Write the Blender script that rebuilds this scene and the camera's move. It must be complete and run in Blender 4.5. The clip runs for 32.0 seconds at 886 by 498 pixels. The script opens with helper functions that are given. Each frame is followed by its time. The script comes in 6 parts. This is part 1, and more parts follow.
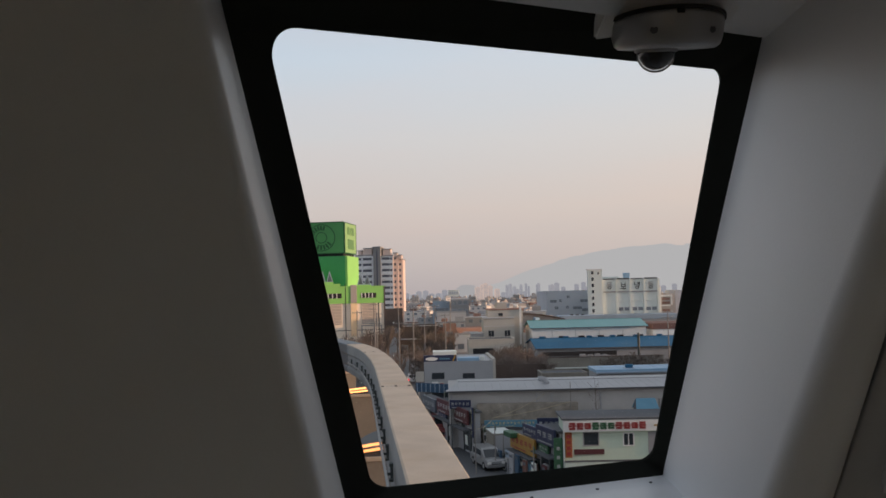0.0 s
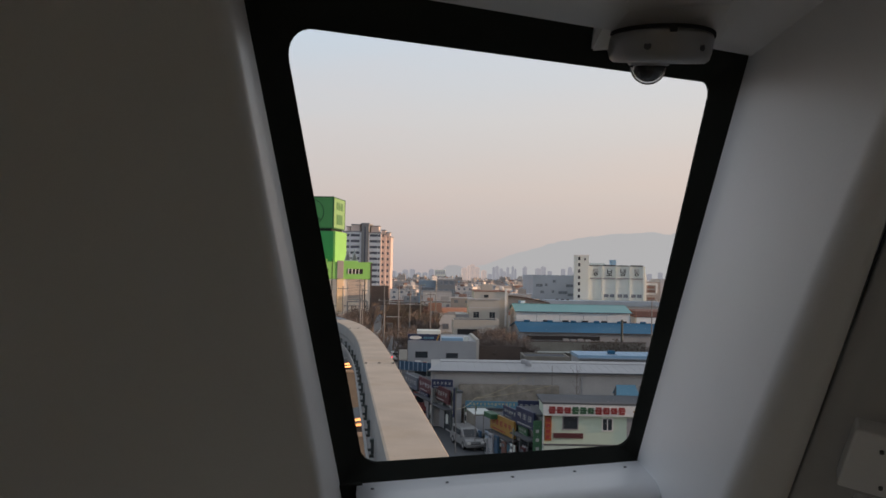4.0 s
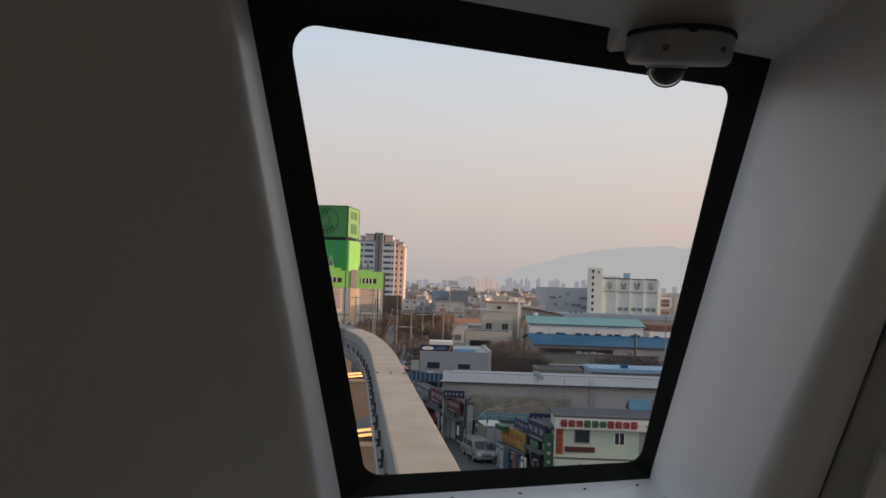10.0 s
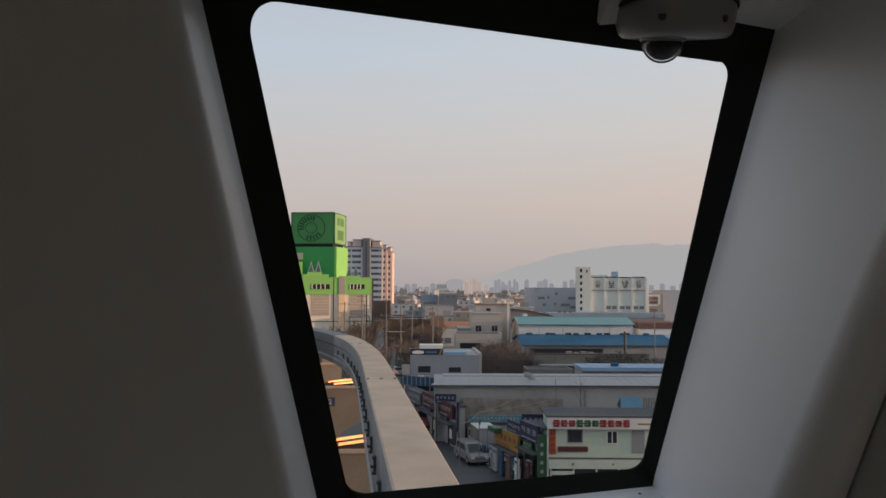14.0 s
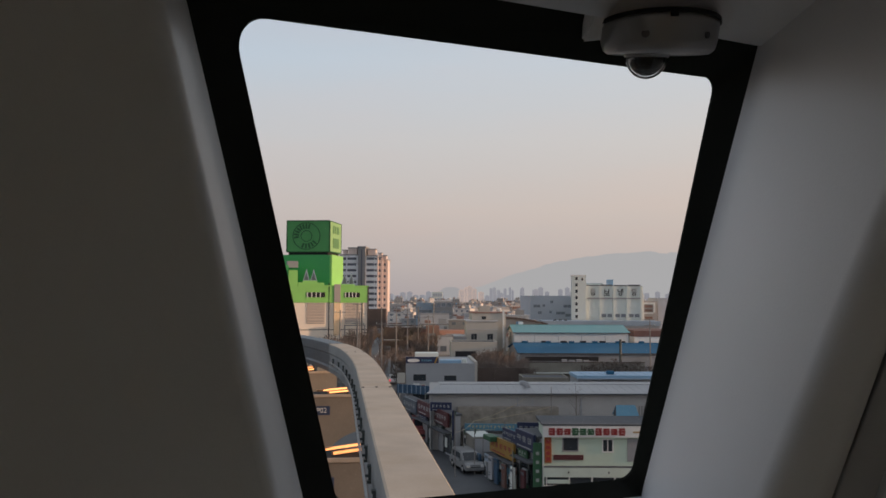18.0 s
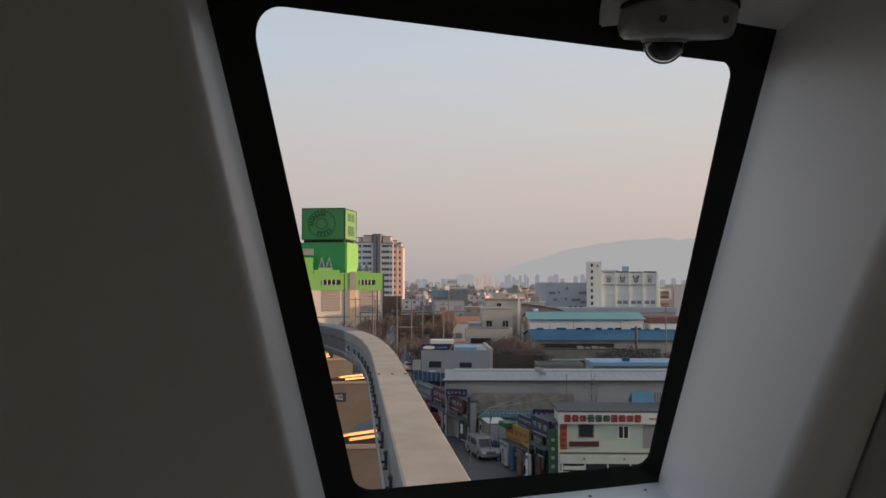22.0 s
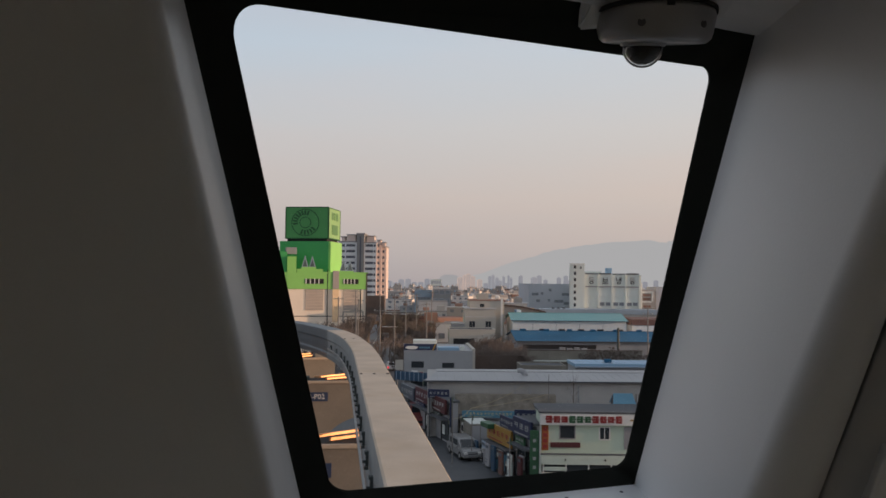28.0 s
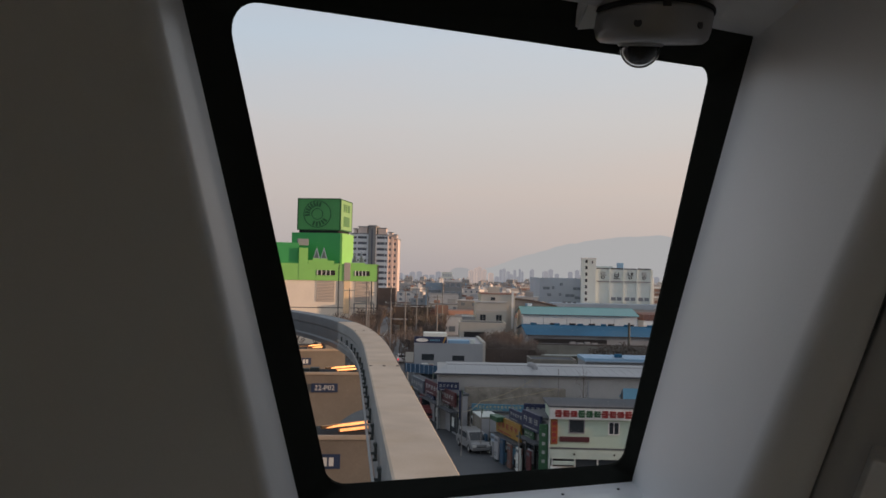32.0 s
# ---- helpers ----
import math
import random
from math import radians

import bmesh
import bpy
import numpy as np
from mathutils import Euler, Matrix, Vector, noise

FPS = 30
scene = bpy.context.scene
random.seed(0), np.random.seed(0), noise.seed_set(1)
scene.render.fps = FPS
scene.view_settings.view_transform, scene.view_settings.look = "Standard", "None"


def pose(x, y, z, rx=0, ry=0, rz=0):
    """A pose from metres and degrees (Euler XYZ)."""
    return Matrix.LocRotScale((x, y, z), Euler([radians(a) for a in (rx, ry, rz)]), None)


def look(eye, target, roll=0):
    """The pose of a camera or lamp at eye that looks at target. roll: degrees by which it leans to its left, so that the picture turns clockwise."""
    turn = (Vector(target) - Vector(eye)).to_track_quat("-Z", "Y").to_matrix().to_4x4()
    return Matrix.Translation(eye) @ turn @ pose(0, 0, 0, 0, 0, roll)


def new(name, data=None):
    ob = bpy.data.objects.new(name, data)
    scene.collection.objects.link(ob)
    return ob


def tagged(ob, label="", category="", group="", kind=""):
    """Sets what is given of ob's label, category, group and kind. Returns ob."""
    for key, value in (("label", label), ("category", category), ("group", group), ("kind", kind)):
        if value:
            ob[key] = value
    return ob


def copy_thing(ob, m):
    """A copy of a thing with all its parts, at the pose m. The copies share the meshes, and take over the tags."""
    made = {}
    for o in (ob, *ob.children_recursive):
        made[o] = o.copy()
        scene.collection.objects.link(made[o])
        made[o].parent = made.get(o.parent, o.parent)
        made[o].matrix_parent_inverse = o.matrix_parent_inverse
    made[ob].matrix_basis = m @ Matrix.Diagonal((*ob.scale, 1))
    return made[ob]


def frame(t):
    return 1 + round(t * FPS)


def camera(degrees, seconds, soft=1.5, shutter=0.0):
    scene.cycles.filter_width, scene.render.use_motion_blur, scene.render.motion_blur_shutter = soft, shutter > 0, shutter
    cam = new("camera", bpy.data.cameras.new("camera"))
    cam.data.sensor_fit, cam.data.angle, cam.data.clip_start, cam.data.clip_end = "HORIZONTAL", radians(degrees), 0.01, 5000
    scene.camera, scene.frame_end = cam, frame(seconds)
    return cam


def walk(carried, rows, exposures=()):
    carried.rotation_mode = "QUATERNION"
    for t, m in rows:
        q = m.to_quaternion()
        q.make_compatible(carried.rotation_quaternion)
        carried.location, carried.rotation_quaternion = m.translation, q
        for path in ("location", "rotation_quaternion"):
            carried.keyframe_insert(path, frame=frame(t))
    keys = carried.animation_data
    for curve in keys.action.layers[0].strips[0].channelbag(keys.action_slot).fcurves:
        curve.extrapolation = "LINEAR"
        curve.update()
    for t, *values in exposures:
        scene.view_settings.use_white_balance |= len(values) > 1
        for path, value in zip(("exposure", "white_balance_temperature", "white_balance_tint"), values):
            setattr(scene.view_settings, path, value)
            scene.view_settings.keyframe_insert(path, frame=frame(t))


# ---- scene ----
cam = camera(55.4, 32.0, soft=1.6)
PATH = [
    (0, -0.0097, -0.0559, 14.4907, 93.023, 1.349, -0.126),
    (0.5, -0.0111, -0.0703, 14.4955, 93.441, 0.246, 0.134),
    (1, -0.0197, -0.0761, 14.4940, 92.214, 0.251, -0.322),
    (1.5, -0.0203, -0.0901, 14.4970, 92.149, 0.255, 0.535),
    (2, -0.0227, -0.1086, 14.5009, 91.768, -1.057, -0.002),
    (2.5, -0.0192, -0.1177, 14.5047, 90.781, -0.371, -0.921),
    (3, -0.0199, -0.1242, 14.5034, 91.111, -0.891, -0.836),
    (3.5, -0.0221, -0.1239, 14.5040, 91.390, -1.030, -1.063),
    (5.5, -0.0190, -0.1199, 14.5041, 92.128, -1.212, -0.815),
    (6, -0.0169, -0.1209, 14.5038, 92.043, -1.009, -0.718),
    (6.5, -0.0200, -0.1232, 14.5022, 91.777, -1.479, -0.233),
    (7, -0.0186, -0.0867, 14.5018, 91.801, -1.316, 0.176),
    (7.5, -0.0173, -0.0861, 14.5027, 92.140, -1.642, -0.134),
    (8, -0.0152, -0.0851, 14.5034, 92.411, -1.254, -0.157),
    (8.5, -0.0132, -0.0864, 14.5034, 92.373, -0.696, -0.473),
    (9, -0.0087, -0.0869, 14.5035, 92.298, -0.428, -0.149),
    (9.5, -0.0059, -0.0855, 14.5035, 92.280, -0.631, -0.502),
    (10, -0.0132, -0.0832, 14.5004, 92.336, -1.919, -0.130),
    (10.5, -0.0098, -0.0778, 14.5005, 92.269, -1.437, -0.807),
    (11, -0.0074, -0.0204, 14.4994, 92.577, -1.384, -0.702),
    (11.5, -0.0057, 0.0155, 14.4973, 92.908, -1.428, -0.631),
    (12, -0.0047, 0.0313, 14.4958, 93.096, -1.218, -0.646),
    (12.5, -0.0046, 0.0279, 14.4960, 92.903, -0.956, -0.870),
    (13, -0.0058, 0.0138, 14.4965, 92.637, -0.442, -1.681),
    (13.5, -0.0063, 0.0098, 14.4964, 92.617, -0.452, -1.212),
    (15.5, -0.0020, 0.0092, 14.5008, 92.109, -0.027, -0.580),
    (16, -0.0003, 0.0129, 14.5021, 91.875, 0.921, -1.298),
    (16.5, 0.0072, 0.0076, 14.5017, 92.551, 0.789, -0.896),
    (17, 0.0049, 0.0059, 14.5012, 92.560, 0.536, -1.014),
    (17.5, 0.0030, 0.0037, 14.5017, 92.477, 0.273, -1.087),
    (18, 0.0036, -0.0011, 14.5022, 93.138, -0.225, -1.214),
    (18.5, 0.0041, -0.0015, 14.5042, 93.540, 0.067, -0.941),
    (19, 0.0040, -0.0025, 14.5040, 93.863, 0.043, -0.878),
    (19.5, 0.0027, 0.0014, 14.5036, 93.945, 0.083, -1.171),
    (20, 0.0009, -0.0000, 14.5025, 93.061, 0.292, -1.470),
    (20.5, 0.0016, 0.0025, 14.5014, 92.507, 0.145, -1.575),
    (21, 0.0015, -0.0011, 14.5019, 92.438, 0.037, -0.874),
    (21.5, 0.0011, -0.0011, 14.5016, 92.327, 0.059, -0.648),
    (22, 0.0013, -0.0026, 14.5019, 92.264, -0.063, -0.190),
    (22.5, 0.0003, -0.0028, 14.5015, 92.362, 0.082, -0.002),
    (23, 0.0000, 0.0000, 14.5000, 92.722, -0.000, -0.000),
    (23.5, 0.0011, 0.0022, 14.4995, 92.447, 0.060, -0.354),
    (24, 0.0015, -0.0004, 14.5000, 93.115, -0.013, -0.393),
    (24.5, 0.0013, -0.0008, 14.5009, 93.334, 0.107, -0.229),
    (25, 0.0022, 0.0000, 14.5003, 93.372, -0.066, -0.319),
    (25.5, 0.0014, 0.0009, 14.4997, 92.647, 0.017, -0.513),
    (27.5, 0.0057, -0.0014, 14.5003, 92.431, -0.565, -1.339),
    (28, 0.0087, -0.0013, 14.5029, 92.283, -0.626, -1.312),
    (28.5, 0.0076, -0.0026, 14.5040, 92.281, -0.740, -1.161),
    (29, 0.0083, -0.0037, 14.5072, 92.377, -0.506, -1.047),
    (29.5, 0.0112, -0.0067, 14.5093, 92.583, -0.649, -1.041),
    (30, 0.0136, -0.0062, 14.5122, 92.595, -0.643, -0.976),
    (30.5, 0.0159, -0.0059, 14.5132, 92.500, -1.020, -0.853),
    (31, 0.0139, -0.0065, 14.5126, 92.692, -0.678, -0.717),
    (31.5, 0.0176, -0.0082, 14.5108, 92.549, -1.020, -0.670),
    (32, 0.0268, -0.0086, 14.5084, 91.788, -1.288, -0.554),
]
walk(cam, [(t, pose(*row)) for t, *row in PATH], [(0.0, 0.15), (9.5, 0.15), (11.5, 0.0), (32.0, 0.0)])

EYE = Vector((0, 0, 14.5))          # eye level of the seat behind the windscreen
BEAM_TOP = 12.04

# ---- sky, sun ----
world = bpy.data.worlds.new("evening_sky")
scene.world = world
world.use_nodes = True
wn, wl = world.node_tree.nodes, world.node_tree.links
wn.clear()
w_out = wn.new("ShaderNodeOutputWorld")
w_bg = wn.new("ShaderNodeBackground")
w_sky = wn.new("ShaderNodeTexSky")
w_sky.sky_type = "NISHITA"
w_sky.sun_disc = False
SUN_AZ = 95.0                      # degrees clockwise from the line of sight
SUN_EL = 6.0
w_sky.sun_elevation = radians(SUN_EL)
w_sky.sun_rotation = radians(SUN_AZ)
w_sky.air_density, w_sky.dust_density = 1.6, 4.0
w_co = wn.new("ShaderNodeTexCoord")
w_sep = wn.new("ShaderNodeSeparateXYZ")
wl.new(w_co.outputs["Generated"], w_sep.inputs[0])
w_ramp = wn.new("ShaderNodeValToRGB")
els = w_ramp.color_ramp.elements
els[0].position, els[0].color = 0.0, (0.44, 0.40, 0.415, 1)
els[1].position, els[1].color = 1.0, (0.365, 0.41, 0.485, 1)
for p, c in ((0.035, (0.51, 0.465, 0.465)), (0.10, (0.59, 0.54, 0.53)), (0.18, (0.60, 0.60, 0.625)), (0.27, (0.55, 0.63, 0.73)), (0.42, (0.46, 0.53, 0.645)), (0.6, (0.395, 0.45, 0.535))):
    e = els.new(p)
    e.color = (*c, 1)
wl.new(w_sep.outputs["Z"], w_ramp.inputs[0])
# the side towards the low sun is paler and warmer
w_side = wn.new("ShaderNodeMapRange")
w_side.inputs["From Min"].default_value, w_side.inputs["From Max"].default_value = -0.3, 0.5
w_side.inputs["To Min"].default_value, w_side.inputs["To Max"].default_value = 0.0, 1.0
wl.new(w_sep.outputs["X"], w_side.inputs["Value"])
w_warm = wn.new("ShaderNodeMix")
w_warm.data_type, w_warm.blend_type = "RGBA", "MULTIPLY"
wl.new(w_side.outputs[0], w_warm.inputs["Factor"])
wl.new(w_ramp.outputs[0], w_warm.inputs["A"])
w_warm.inputs["B"].default_value = (1.16, 1.08, 1.0, 1)
w_scale = wn.new("ShaderNodeMix")
w_scale.data_type, w_scale.blend_type = "RGBA", "MULTIPLY"
w_scale.inputs["Factor"].default_value = 1.0
wl.new(w_sky.outputs[0], w_scale.inputs["A"])
w_scale.inputs["B"].default_value = (0.1, 0.1, 0.1, 1)
w_mix = wn.new("ShaderNodeMix")
w_mix.data_type = "RGBA"
w_mix.inputs["Factor"].default_value = 0.9
wl.new(w_scale.outputs["Result"], w_mix.inputs["A"])
wl.new(w_warm.outputs["Result"], w_mix.inputs["B"])
w_map, w_cloud, w_thin, w_streak = wn.new("ShaderNodeMapping"), wn.new("ShaderNodeTexNoise"), wn.new("ShaderNodeMapRange"), wn.new("ShaderNodeMix")
w_map.inputs["Scale"].default_value = (2.2, 2.2, 11.0)
w_map.inputs["Rotation"].default_value = (0.0, radians(8), 0.0)
wl.new(w_co.outputs["Generated"], w_map.inputs[0])
w_cloud.inputs["Scale"].default_value, w_cloud.inputs["Detail"].default_value = 1.6, 4
wl.new(w_map.outputs[0], w_cloud.inputs["Vector"])
w_thin.inputs["From Min"].default_value, w_thin.inputs["From Max"].default_value = 0.42, 0.68
w_thin.inputs["To Max"].default_value = 0.5
wl.new(w_cloud.outputs[0], w_thin.inputs["Value"])
w_streak.data_type, w_streak.blend_type = "RGBA", "MULTIPLY"
wl.new(w_thin.outputs[0], w_streak.inputs["Factor"])
wl.new(w_mix.outputs["Result"], w_streak.inputs["A"])
w_streak.inputs["B"].default_value = (1.06, 0.985, 0.955, 1)      # thin pinkish cloud
wl.new(w_streak.outputs["Result"], w_bg.inputs["Color"])
w_bg.inputs["Strength"].default_value = 1.0
wl.new(w_bg.outputs[0], w_out.inputs[0])

sun = new("sun", bpy.data.lights.new("sun", "SUN"))
sun.data.energy, sun.data.angle, sun.data.color = 3.6, radians(0.6), (1.0, 0.63, 0.39)
to_sun = Vector((math.sin(radians(SUN_AZ)) * math.cos(radians(SUN_EL)), math.cos(radians(SUN_AZ)) * math.cos(radians(SUN_EL)), math.sin(radians(SUN_EL))))
sun.matrix_world = look(to_sun * 200, (0, 0, 0))


# ---- materials ----
def mat(name, color, rough=0.7, metal=0.0, vary=0.12, scale=3.0, bump=0.0, fine=40.0, stretch=(1, 1, 1), random_tint=0.0, spec=0.4, stain=None):
    m = bpy.data.materials.new(name)
    m.use_nodes = True
    n, l = m.node_tree.nodes, m.node_tree.links
    b = n["Principled BSDF"]
    b.inputs["Roughness"].default_value = rough
    b.inputs["Metallic"].default_value = metal
    b.inputs["Specular IOR Level"].default_value = spec
    co = n.new("ShaderNodeTexCoord")
    mp = n.new("ShaderNodeMapping")
    mp.inputs["Scale"].default_value = stretch
    l.new(co.outputs["Object"], mp.inputs[0])
    big, small = n.new("ShaderNodeTexNoise"), n.new("ShaderNodeTexNoise")
    big.inputs["Scale"].default_value, big.inputs["Detail"].default_value = scale, 5
    small.inputs["Scale"].default_value, small.inputs["Detail"].default_value = fine, 3
    l.new(mp.outputs[0], big.inputs["Vector"])
    l.new(mp.outputs[0], small.inputs["Vector"])
    add = n.new("ShaderNodeMath")
    add.operation = "MULTIPLY_ADD"
    add.inputs[1].default_value = 0.35
    l.new(small.outputs[0], add.inputs[0])
    l.new(big.outputs[0], add.inputs[2])
    rng = n.new("ShaderNodeMapRange")
    rng.inputs["From Min"].default_value, rng.inputs["From Max"].default_value = 0.4, 0.95
    rng.inputs["To Min"].default_value, rng.inputs["To Max"].default_value = 1 - vary, 1 + vary
    l.new(add.outputs[0], rng.inputs["Value"])
    mul = n.new("ShaderNodeMix")
    mul.data_type, mul.blend_type = "RGBA", "MULTIPLY"
    mul.inputs["Factor"].default_value = 1.0
    mul.inputs["A"].default_value = (*color, 1)
    l.new(rng.outputs[0], mul.inputs["B"])
    top = mul.outputs["Result"]
    if stain:
        st = n.new("ShaderNodeTexNoise")
        st.inputs["Scale"].default_value, st.inputs["Detail"].default_value = scale * 0.7, 6
        l.new(mp.outputs[0], st.inputs["Vector"])
        sr = n.new("ShaderNodeMapRange")
        sr.inputs["From Min"].default_value, sr.inputs["From Max"].default_value = 0.52, 0.72
        sr.inputs["To Max"].default_value = 0.65
        l.new(st.outputs[0], sr.inputs["Value"])
        sm = n.new("ShaderNodeMix")
        sm.data_type = "RGBA"
        l.new(sr.outputs[0], sm.inputs["Factor"])
        l.new(top, sm.inputs["A"])
        sm.inputs["B"].default_value = (*stain, 1)
        top = sm.outputs["Result"]
    if random_tint:
        oi = n.new("ShaderNodeObjectInfo")
        rr = n.new("ShaderNodeMapRange")
        rr.inputs["To Min"].default_value, rr.inputs["To Max"].default_value = 1 - random_tint, 1 + random_tint
        l.new(oi.outputs["Random"], rr.inputs["Value"])
        m2 = n.new("ShaderNodeMix")
        m2.data_type, m2.blend_type = "RGBA", "MULTIPLY"
        m2.inputs["Factor"].default_value = 1.0
        l.new(top, m2.inputs["A"])
        l.new(rr.outputs[0], m2.inputs["B"])
        top = m2.outputs["Result"]
    l.new(top, b.inputs["Base Color"])
    if bump:
        bp = n.new("ShaderNodeBump")
        bp.inputs["Strength"].default_value, bp.inputs["Distance"].default_value = bump, 0.01
        l.new(add.outputs[0], bp.inputs["Height"])
        l.new(bp.outputs[0], b.inputs["Normal"])
    return m


def glow(name, color, strength, base=1.0):
    m = bpy.data.materials.new(name)
    m.use_nodes = True
    b = m.node_tree.nodes["Principled BSDF"]
    b.inputs["Base Color"].default_value = (*(c * base for c in color), 1)
    b.inputs["Emission Color"].default_value = (*color, 1)
    b.inputs["Emission Strength"].default_value = strength
    if base == 0.0:
        b.inputs["Specular IOR Level"].default_value, b.inputs["Roughness"].default_value = 0.0, 1.0
    return m


